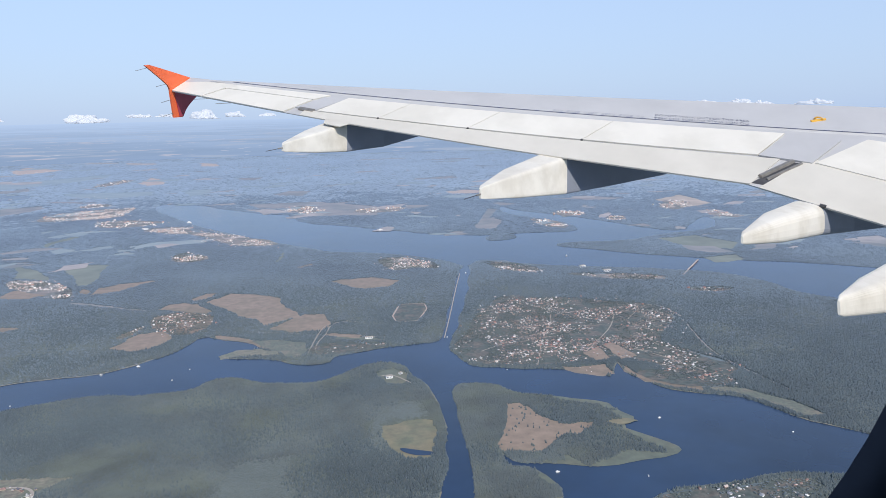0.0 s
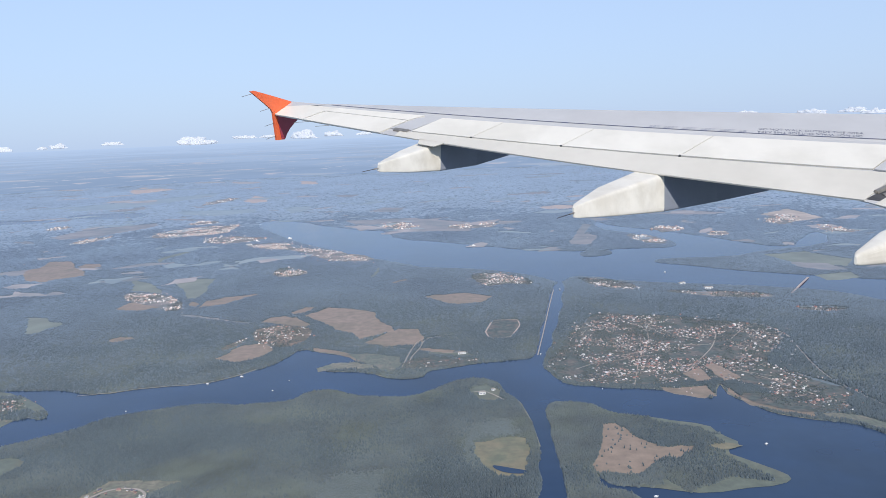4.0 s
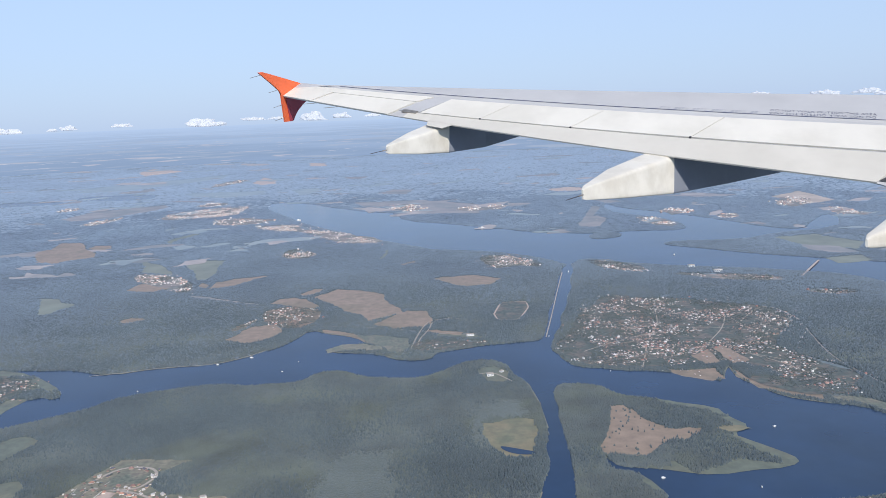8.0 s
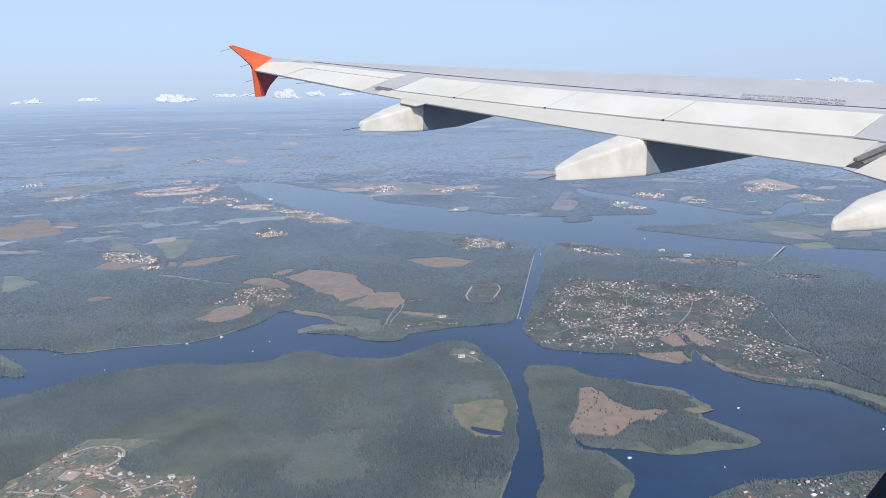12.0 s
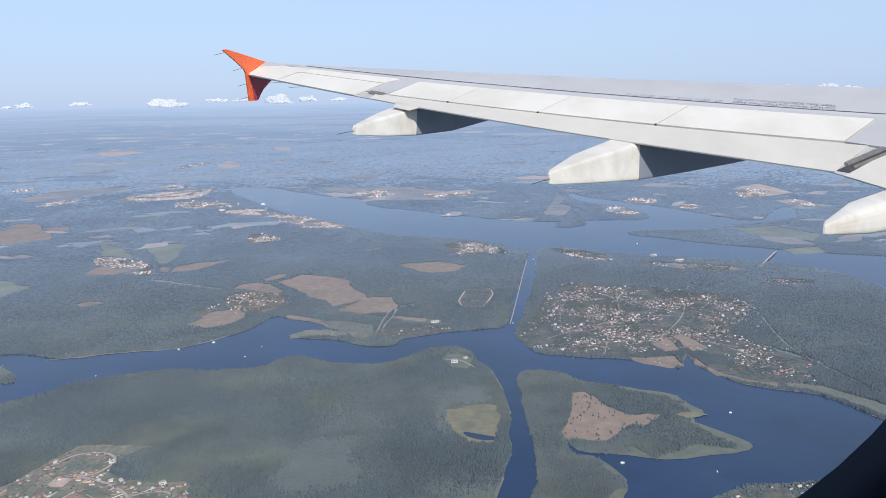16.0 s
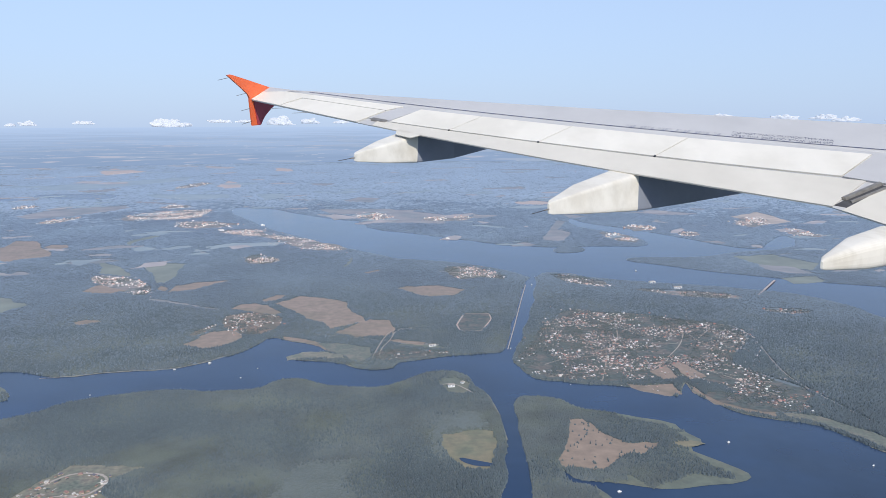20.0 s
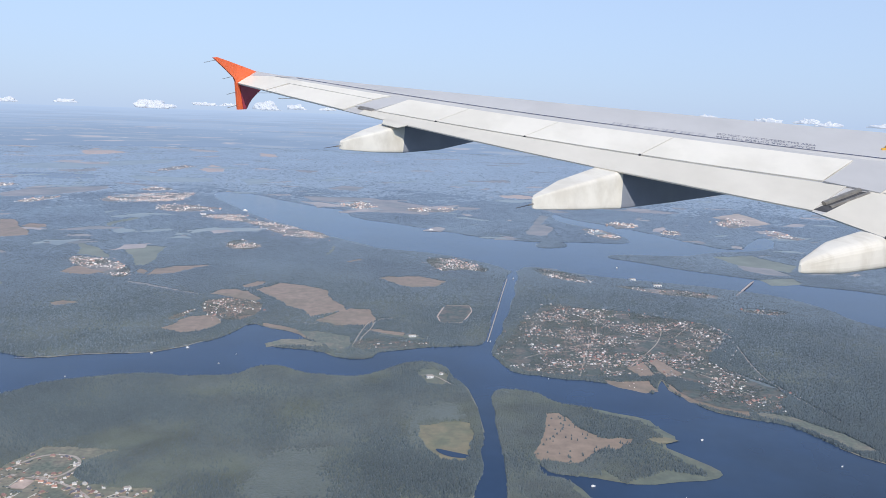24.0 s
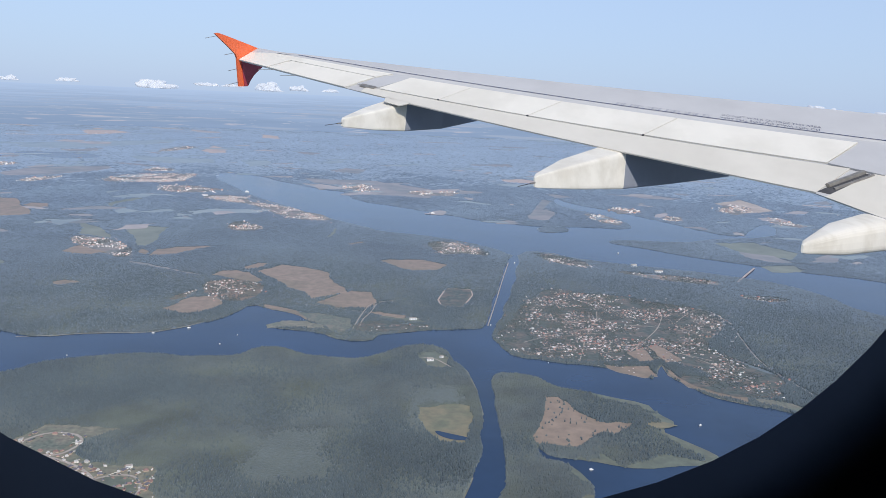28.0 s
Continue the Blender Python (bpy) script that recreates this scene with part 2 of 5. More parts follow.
def big_mesh(name, verts, faces, mats, index=None, smooth=False):
    """Many triangles at once from arrays."""
    me = bpy.data.meshes.new(name)
    n = len(faces)
    me.vertices.add(len(verts))
    me.vertices.foreach_set("co", np.asarray(verts, np.float32).ravel())
    me.loops.add(3 * n)
    me.loops.foreach_set("vertex_index", np.asarray(faces, np.int32).ravel())
    me.polygons.add(n)
    me.polygons.foreach_set("loop_start", np.arange(0, 3 * n, 3, dtype=np.int32))
    me.polygons.foreach_set("loop_total", np.full(n, 3, np.int32))
    for m in mats:
        me.materials.append(m)
    if index is not None:
        me.polygons.foreach_set("material_index", np.asarray(index, np.int32))
    if smooth:
        me.polygons.foreach_set("use_smooth", np.ones(n, bool))
    me.update(calc_edges=True)
    me.validate()
    return new(name, me)


def smooth_line(pts, times=2, closed=True):
    p = np.array(pts, float)
    for _ in range(times):
        q = np.roll(p, -1, 0)
        if closed:
            p = np.stack([0.75 * p + 0.25 * q, 0.25 * p + 0.75 * q], 1).reshape(-1, 2)
        else:
            a, b = p[:-1], p[1:]
            mid = np.stack([0.75 * a + 0.25 * b, 0.25 * a + 0.75 * b], 1).reshape(-1, 2)
            p = np.vstack([p[:1], mid, p[-1:]])
    return p


def ragged(p, amount, size):
    """Shores and field edges wander a little."""
    out = []
    for x, y in p:
        k = 1 + math.hypot(x, y) / 800
        v = noise.noise_vector(Vector((x / (size * k), y / (size * k), 3.7)))
        out.append((x + v.x * amount * k, y + v.y * amount * k))
    return np.array(out)


def dense(p, step):
    out = []
    for a, b in zip(p, np.roll(p, -1, 0)):
        n = max(1, int(np.hypot(*(b - a)) / (step * (1 + np.hypot(*a) / 500))))
        out += [a + (b - a) * i / n for i in range(n)]
    return np.array(out)


def inside(p, poly):
    x, y = p[:, 0], p[:, 1]
    hit = np.zeros(len(p), bool)
    j = len(poly) - 1
    for i in range(len(poly)):
        (xi, yi), (xj, yj) = poly[i], poly[j]
        if yi != yj:
            hit ^= ((yi > y) != (yj > y)) & (x < (xj - xi) * (y - yi) / (yj - yi) + xi)
        j = i
    return hit


def sheet(name, outline, z, material):
    rim = [Vector((x, y, z)) for x, y in outline]
    tris = tessellate_polygon([rim])
    ob = piece(name, rim, tris, material)
    me = ob.data
    if me.polygons and me.polygons[0].normal.z < 0:
        me.flip_normals()
    return ob


# ---- the land: one sheet to the horizon, 1 m for 10 m of country ----
FAR = 4680.0
ring = [(FAR * math.cos(a), FAR * math.sin(a), 0) for a in np.linspace(0, 2 * math.pi, 128, endpoint=False)]
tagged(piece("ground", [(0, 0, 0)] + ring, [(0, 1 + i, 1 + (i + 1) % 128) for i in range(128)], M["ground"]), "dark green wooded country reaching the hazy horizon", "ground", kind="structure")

# hazy distance behind everything: a glowing ring, haze painted as a height gradient
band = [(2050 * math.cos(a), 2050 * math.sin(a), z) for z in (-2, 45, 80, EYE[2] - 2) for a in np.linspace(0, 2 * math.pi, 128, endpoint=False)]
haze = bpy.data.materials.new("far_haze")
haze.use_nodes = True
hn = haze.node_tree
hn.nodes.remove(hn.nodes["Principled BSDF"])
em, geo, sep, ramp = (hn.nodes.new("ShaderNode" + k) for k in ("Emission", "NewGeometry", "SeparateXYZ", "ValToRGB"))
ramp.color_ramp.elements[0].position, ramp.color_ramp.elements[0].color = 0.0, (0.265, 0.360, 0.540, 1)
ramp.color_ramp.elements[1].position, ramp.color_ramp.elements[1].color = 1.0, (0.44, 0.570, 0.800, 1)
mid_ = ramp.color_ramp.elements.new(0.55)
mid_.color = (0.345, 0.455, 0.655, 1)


def sums(op, a, b):
    """One arithmetic node; a and b are numbers or sockets."""
    nd = hn.nodes.new("ShaderNodeMath")
    nd.operation = op
    for sock, v in zip(nd.inputs, (a, b)):
        if hasattr(v, "is_linked"):
            hn.links.new(v, sock)
        else:
            sock.default_value = v
    return nd.outputs[0]


def tinted(fac, a, colour):
    nd = hn.nodes.new("ShaderNodeMix")
    nd.data_type = "RGBA"
    nd.inputs[7].default_value = (*colour, 1)
    hn.links.new(fac, nd.inputs[0])
    hn.links.new(a, nd.inputs[6])
    return nd.outputs[2]


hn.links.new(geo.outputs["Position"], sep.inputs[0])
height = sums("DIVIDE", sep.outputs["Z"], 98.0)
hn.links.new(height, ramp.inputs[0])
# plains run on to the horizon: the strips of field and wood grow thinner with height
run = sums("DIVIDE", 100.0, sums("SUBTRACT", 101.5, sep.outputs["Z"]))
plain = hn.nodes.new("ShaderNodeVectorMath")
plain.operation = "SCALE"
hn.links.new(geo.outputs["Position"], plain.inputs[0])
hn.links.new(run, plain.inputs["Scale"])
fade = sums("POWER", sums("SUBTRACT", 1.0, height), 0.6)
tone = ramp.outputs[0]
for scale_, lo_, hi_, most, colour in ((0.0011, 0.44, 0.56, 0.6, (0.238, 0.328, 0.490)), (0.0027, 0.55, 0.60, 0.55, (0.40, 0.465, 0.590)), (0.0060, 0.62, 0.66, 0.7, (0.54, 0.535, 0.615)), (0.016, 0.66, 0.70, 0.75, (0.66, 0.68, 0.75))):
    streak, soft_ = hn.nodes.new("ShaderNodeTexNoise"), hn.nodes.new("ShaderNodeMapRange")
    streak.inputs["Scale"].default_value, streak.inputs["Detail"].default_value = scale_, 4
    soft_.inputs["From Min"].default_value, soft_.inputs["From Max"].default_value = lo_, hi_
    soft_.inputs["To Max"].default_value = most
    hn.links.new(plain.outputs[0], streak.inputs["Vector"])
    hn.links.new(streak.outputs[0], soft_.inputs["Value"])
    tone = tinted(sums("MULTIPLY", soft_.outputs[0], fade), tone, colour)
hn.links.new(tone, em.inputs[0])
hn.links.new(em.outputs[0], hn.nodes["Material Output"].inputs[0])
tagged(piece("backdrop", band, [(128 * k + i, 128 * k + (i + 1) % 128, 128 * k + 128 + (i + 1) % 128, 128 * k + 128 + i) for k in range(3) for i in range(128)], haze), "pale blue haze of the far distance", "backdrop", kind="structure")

LAKE_SOUTH = [(-239.9, 260.3), (-219.7, 286.2), (-185.2, 287.6), (-169.1, 284.1), (-154.6, 278.6), (-137.3, 286.2), (-114.6, 288.4), (-103, 296.5), (-96.3, 307), (-89.1, 317), (-83.4, 337), (-73.2, 328), (-52.1, 321), (-47.4, 316), (-56.9, 311), (-70.1, 307), (-67.5, 301), (-44.7, 296.5), (-34.1, 288.4), (-23.4, 288.4), (-20.5, 297.2), (-10.8, 298.7), (1.5, 307), (16.7, 309), (23.7, 309), (28.5, 321), (34.9, 356), (44.9, 417), (53.6, 472)]
LAKE_SOUTH_B = [(61.2, 472), (51, 403), (39.8, 345), (32.2, 313), (29.3, 301), (33.2, 286.2), (36.4, 274.6), (48.6, 272.7), (61.2, 268.9), (73.6, 265.1), (82.8, 259.1), (88.5, 256.8), (92.7, 269.5), (96, 271.4), (95, 260.3), (98.4, 248.9), (103.5, 241), (113.3, 235.9), (123, 231.5), (130.2, 223.2), (134, 210.5), (144.7, 199.7), (171.7, 179.8), (149.2, 153.4), (129.3, 173.9), (108.2, 176.2), (91.3, 172.5), (76.5, 172.5), (64.5, 167.8), (53, 153.4), (38.8, 129.7), (5.3, 129.7), (7.7, 158.1), (14.7, 178.3), (17.8, 192.7), (19.5, 219.7), (19.4, 243.6), (16.4, 260.3), (10.7, 268.9), (8.4, 282), (1.4, 286.2), (-10.2, 282), (-18.7, 269.5), (-31.6, 265.7), (-47.6, 269.5), (-58, 277.3), (-66.7, 275.3), (-72.1, 265.1), (-83.2, 262.1), (-105.8, 264.5), (-119.6, 260.9), (-130.6, 256.8), (-140.4, 251.1), (-145.8, 242), (-154.5, 236.4), (-173.7, 221.9), (-217.1, 233.5)]
LAKE_NORTH = [(-263.5, 865), (-258.6, 908), (-220, 895), (-164.5, 826), (-112, 775), (-86.1, 761), (-74.1, 702), (-23.2, 669), (22.8, 628), (55.5, 604), (93.9, 590), (130.7, 598), (171.8, 593), (173.5, 635), (162.2, 672), (136, 702), (126.3, 744), (138, 785), (143.8, 744), (171.1, 710), (205.6, 658), (236.4, 590), (257.4, 579), (284.7, 625), (312, 658), (309, 625), (282.6, 579), (226, 563), (196, 541), (140.7, 543), (135.1, 529), (153.9, 514), (185.2, 488), (227.5, 462), (249.8, 448), (275.6, 439), (330, 403), (263.1, 317)]
LAKE_NORTH_B = [(235.1, 356), (225.5, 369), (225.4, 390), (213.3, 417), (189.3, 432), (165.5, 443), (133.2, 455), (99.3, 467), (83.4, 484), (68.5, 488), (61.2, 472), (53.6, 472), (47.2, 489), (26.9, 512), (-10.2, 534), (-36, 539), (-45.7, 553), (-86.3, 593), (-110.2, 622), (-167.2, 698), (-205.8, 761)]
LAKE_FAR = [(-615, 1058), (-594, 1085), (-529, 1094), (-488, 1076), (-463, 1024), (-489, 993), (-548, 1008)]
RIVER_FAR = [(-768, 1000), (-680, 1033), (-611, 1024), (-565, 1000), (-576, 978), (-640, 970), (-729, 949)]
POND = [(3.7, 207.3), (9.7, 204.6), (14.7, 202.7), (15, 200.8), (9.5, 200.8), (5.3, 203.5)]
ISLAND = [(26.5, 253.4), (30.1, 257.9), (41.3, 254.5), (46.2, 246.2), (51.9, 243.6), (62.8, 238.4), (78.1, 233.5), (78.7, 225.9), (83.9, 216.7), (76.1, 212.1), (80.9, 205.7), (88.2, 197.9), (87.7, 192.7), (78.3, 189.3), (63, 186.7), (52.5, 189.3), (43.2, 191), (37.2, 194), (33.8, 199.7), (34.9, 192), (41.2, 189.3), (44.7, 182.8), (47.1, 173.3), (42.5, 163.1), (32.1, 142.7), (16.9, 129.7), (14.5, 135), (19.9, 163.1), (24, 179.8), (25.1, 196.1), (25.1, 219.7), (25, 238.4)]
PENINSULA = [(-247.6, 274.9), (-226.6, 287.6), (-201.0, 286.4), (-179.1, 274.6), (-165.8, 262.2), (-161.7, 252.8), (-174.3, 255.5), (-175.0, 243.0), (-176.0, 229.1), (-203.8, 222.2)]
ISLET = [(88, 582), (102.3, 598), (114.9, 590), (112.7, 571), (96.5, 563), (87.9, 566)]
YOUNG = [(-49.5, 186.7), (-43.8, 206.1), (-26.2, 207.3), (-28.7, 196.5), (-21.5, 185.4), (-23.9, 176.5), (-37.1, 171.4), (-49, 175.6)]
YOUNG_B = [(-7.6, 221), (-2.4, 239.9), (11, 244.1), (14.5, 228.7), (-1.7, 223.2), (1, 207.3), (-4.2, 209.3)]
FIELDS = {
    "island": [(43.1, 235.9), (46.8, 235.9), (51.8, 223.2), (58.1, 216.2), (68, 217.5), (66.3, 213.7), (60.6, 208.9), (55, 207.7), (47.4, 197.6), (35.5, 199.7), (35.2, 204.2), (37.9, 211.3)],
    "marsh": [(-1.7, 223.2), (6.8, 227.3), (15.9, 225.9), (15.9, 209.3), (14.2, 199), (6.1, 199.7), (1, 207.3)],
    "a": [(-96.5, 402), (-86.1, 420), (-72.5, 416), (-56.7, 405), (-52.2, 385), (-42.9, 369), (-40.6, 363), (-48.9, 355), (-56.7, 349), (-65, 363), (-72.3, 368), (-82.8, 383)],
    "b": [(-119.9, 389), (-115.2, 401), (-107.5, 403), (-98.8, 398), (-89.9, 383), (-90.1, 378), (-105.1, 383)],
    "c": [(-122.3, 324), (-117.4, 337), (-114.1, 346), (-104.8, 348), (-97.9, 339), (-96.4, 332), (-102.8, 321), (-110.8, 317)],
    "d": [(-106.3, 410), (-100.9, 422), (-94.5, 422), (-98, 409), (-102.6, 405)],
    "e": [(-222.6, 431), (-224.8, 450), (-215.9, 455), (-200.2, 462), (-190, 443), (-195.6, 434), (-204.9, 428)],
    "f": [(-170.4, 431), (-171.8, 450), (-162.1, 458), (-144.3, 465), (-141.8, 462), (-152, 443), (-164, 432)],
    "g": [(-247.1, 508), (-265.4, 539), (-252.4, 527), (-234.4, 512), (-217.5, 489), (-213.8, 478), (-228.9, 484), (-239.4, 489)],
    "h": [(-221.5, 518), (-218.9, 527), (-190, 525), (-187.8, 503), (-181.3, 478), (-181.5, 458), (-188.1, 458), (-201.1, 489)],
    "i": [(-380, 590), (-373, 601), (-382, 635), (-358, 632), (-336, 595), (-317, 576), (-307, 556), (-322, 548), (-329, 534), (-348, 539)],
    "j": [(-339, 601), (-337, 613), (-322, 613), (-312, 595), (-320, 582)],
    "k": [(-31, 440), (-23.9, 445), (-2.5, 447), (13.3, 437), (6.4, 420), (-6.7, 417), (-17, 423)],
    "l": [(-488, 810), (-482, 877), (-444, 908), (-410, 928), (-392, 895), (-409, 842), (-424, 800), (-459, 790)],
    "m": [(-775, 1631), (-801, 1764), (-666, 1631), (-680, 1554), (-710, 1517)],
    "n": [(-386, 1218), (-402, 1345), (-353, 1278), (-338, 1196), (-356, 1174)],
    "o": [(89.7, 949), (118.2, 970), (147.9, 942), (125.9, 915), (94.4, 921)],
    "p": [(-153.1, 877), (-68.7, 877), (0, 815), (0, 739), (-58.8, 748), (-88.9, 815), (-132.9, 831)],
    "q": [(89, 648), (121, 766), (127.7, 752), (110, 694), (119.8, 672), (106.7, 625), (87, 625)],
    "r": [(218, 546), (255.5, 553), (271.6, 516), (254.4, 491), (229, 510)],
    "s": [(227.5, 514), (247.1, 503), (251.3, 480), (236, 480), (223.6, 495)],
    "t": [(68.6, 270.1), (76.2, 268.2), (88.9, 270.1), (90.3, 259.1), (83.8, 257.4), (73.4, 262.7)],
    "u": [(96.5, 268.2), (98.7, 255.6), (104.6, 250.6), (117.4, 245.1), (116.3, 237.4), (106.1, 242), (97.5, 248.9), (94.7, 260.9)],
    "v": [(118.1, 240.4), (123.3, 240.4), (129.8, 237.4), (136.9, 228.7), (141.4, 223.2), (145.2, 211.3), (137.6, 210.5), (131.1, 225), (123.9, 233.5), (118.5, 236.4)],
    "w": [(84.1, 284.1), (92.5, 291.3), (93.4, 276), (86.5, 273.3)],
    "x": [(-193.1, 363), (-189.4, 368), (-181.2, 367), (-179.2, 364), (-185.1, 359), (-189.2, 358)],
    "y": [(-122.8, 178.3), (-121, 180.4), (-116.2, 192.7), (-111.9, 202.3), (-102.6, 202.7), (-89.5, 201.2), (-94, 196.8), (-97.2, 192.7), (-95, 186), (-90.4, 181), (-83.7, 179.8), (-76.2, 180.4), (-71.5, 181), (-69.1, 175.3), (-68.1, 169.7), (-64.1, 163.1), (-58.7, 153.4), (-88, 146.8), (-116.7, 151.2)],
    "z": [(-22.2, 324), (-1, 319), (4.1, 316), (-6.2, 315), (-20.7, 321)],
    "aa": [(-792, 2413), (-843, 2889), (-632, 2889), (-597, 2656), (-736, 2553), (-720, 2327)],
    "ab": [(-413, 1764), (-359, 1717), (-337, 1611), (-375, 1631)],
    "ac": [(-243.3, 1278), (-191.7, 1278), (-193.2, 1218), (-228.7, 1242)],
    "ad": [(-280.9, 1076), (-237.6, 1085), (-227, 1024), (-245.4, 985)],
    "ae": [(314, 790), (362, 831), (360, 744), (314, 718)],
    "af": [(221.7, 465), (247.6, 472), (246.1, 455), (221.1, 448)],
    "ag": [(-664, 1153), (-668, 1254), (-618, 1317), (-573, 1359), (-506, 1466), (-481, 1359), (-517, 1278), (-581, 1153)],
    "sq": [(6.3, 355), (10.7, 378), (23.9, 379), (23.9, 365), (17.6, 343), (8.4, 344)],
    "farm": [(-71.1, 305), (-64.9, 311), (-51.9, 311), (-46, 307), (-43.9, 301), (-52.6, 302), (-68.3, 301)],
    "lawn": [(-4.3, 272.7), (3.7, 279.3), (10.3, 271.4), (8.8, 260.3), (1.3, 261.5)],
    "ai": [(-270.6, 419), (-256.1, 416), (-247.4, 406), (-240.3, 403), (-237.1, 396), (-241.9, 389), (-239.6, 381), (-246.3, 379)],
    "aj": [(-278.4, 622), (-275.5, 641), (-271.2, 665), (-261, 662), (-268.3, 635), (-269.9, 607)],
    "a2": [(-54.4, 343), (-45.4, 357), (-37.8, 368), (-27.5, 365), (-26.9, 357), (-23.7, 347), (-27.5, 335), (-39.2, 335), (-50.6, 340)],
    "p2": [(-26, 329), (-22.6, 330), (-9.8, 325), (-10.7, 320), (-20.1, 324)],
    "marg": [(-78.2, 337), (-65.4, 331), (-50.8, 319), (-41.5, 316), (-43, 310), (-52, 312), (-64.4, 325), (-75.8, 329)],
    "ak": [(-442, 1076), (-318, 1076), (-301, 1024), (-351, 985), (-416, 1024)],
    "al": [(-136.4, 970), (-123.9, 1024), (-89.7, 1008), (-94.9, 949)],
    "am": [(-56.8, 488), (-47, 499), (-45.6, 493), (-54.3, 486)],
    "an": [(-72.2, 503), (-70.8, 520), (-72.3, 548), (-69.9, 543), (-68.2, 516)],
    "w2": [(95.3, 293.5), (101.1, 295.7), (105.3, 276), (97.8, 272)],
    "ba": [(-179.2, 440), (-180.1, 450), (-173.3, 443), (-171.7, 432)],
    "v1": [(-109.2, 178), (-108.2, 183.2), (-104, 182.2), (-104.7, 177.7)],
    "v2": [(-110.8, 183.5), (-110.2, 190.3), (-107, 195.8), (-102, 196.5), (-98.2, 192), (-100.2, 185.4), (-105.8, 184.4)],
    "v3": [(-82.6, 168.3), (-81.8, 173.3), (-78, 173.9), (-73.4, 172.2), (-71.2, 167.8), (-72.5, 163.1), (-77.5, 163.1)],
    "v4": [(-120.1, 178.9), (-117, 182.8), (-116.3, 189.3), (-113.6, 187.3), (-113.4, 175.3), (-117.1, 173.9)],
    "v5": [(-101, 171.6), (-99.6, 175.3), (-93.6, 171.6), (-92.4, 166.2), (-98.4, 168.9)],
    "v6": [(-98.1, 176.2), (-94.9, 177.4), (-90.2, 173.9), (-90.9, 170.5), (-95.9, 173.3)],
    "pa": [(-60.0, 324.5), (-45.0, 324.0), (-33.5, 318.0), (-30.5, 305.0), (-37.0, 297.0), (-44.0, 304.0), (-52.0, 314.0)],
    "mw": [(-160.5, 170.1), (-151.8, 180.2), (-143.0, 186.4), (-136.0, 190.6), (-131.8, 183.0), (-132.4, 173.1), (-139.1, 163.1), (-149.7, 157.0)],
    "mw2": [(-156.9, 200.6), (-161.7, 211.2), (-159.1, 218.7), (-154.6, 220.7), (-147.6, 217.5), (-146.2, 213.3), (-148.6, 206.9), (-152.0, 202.4)],
    "isle": [(70.9, 220.1), (80.7, 217.5), (83.1, 215.4), (75.2, 212.1), (68.7, 212.5)],
    "lane": [(-174.5, 416), (-159.7, 410), (-125.6, 390), (-124.4, 387), (-157.7, 405), (-172.8, 412)],
}
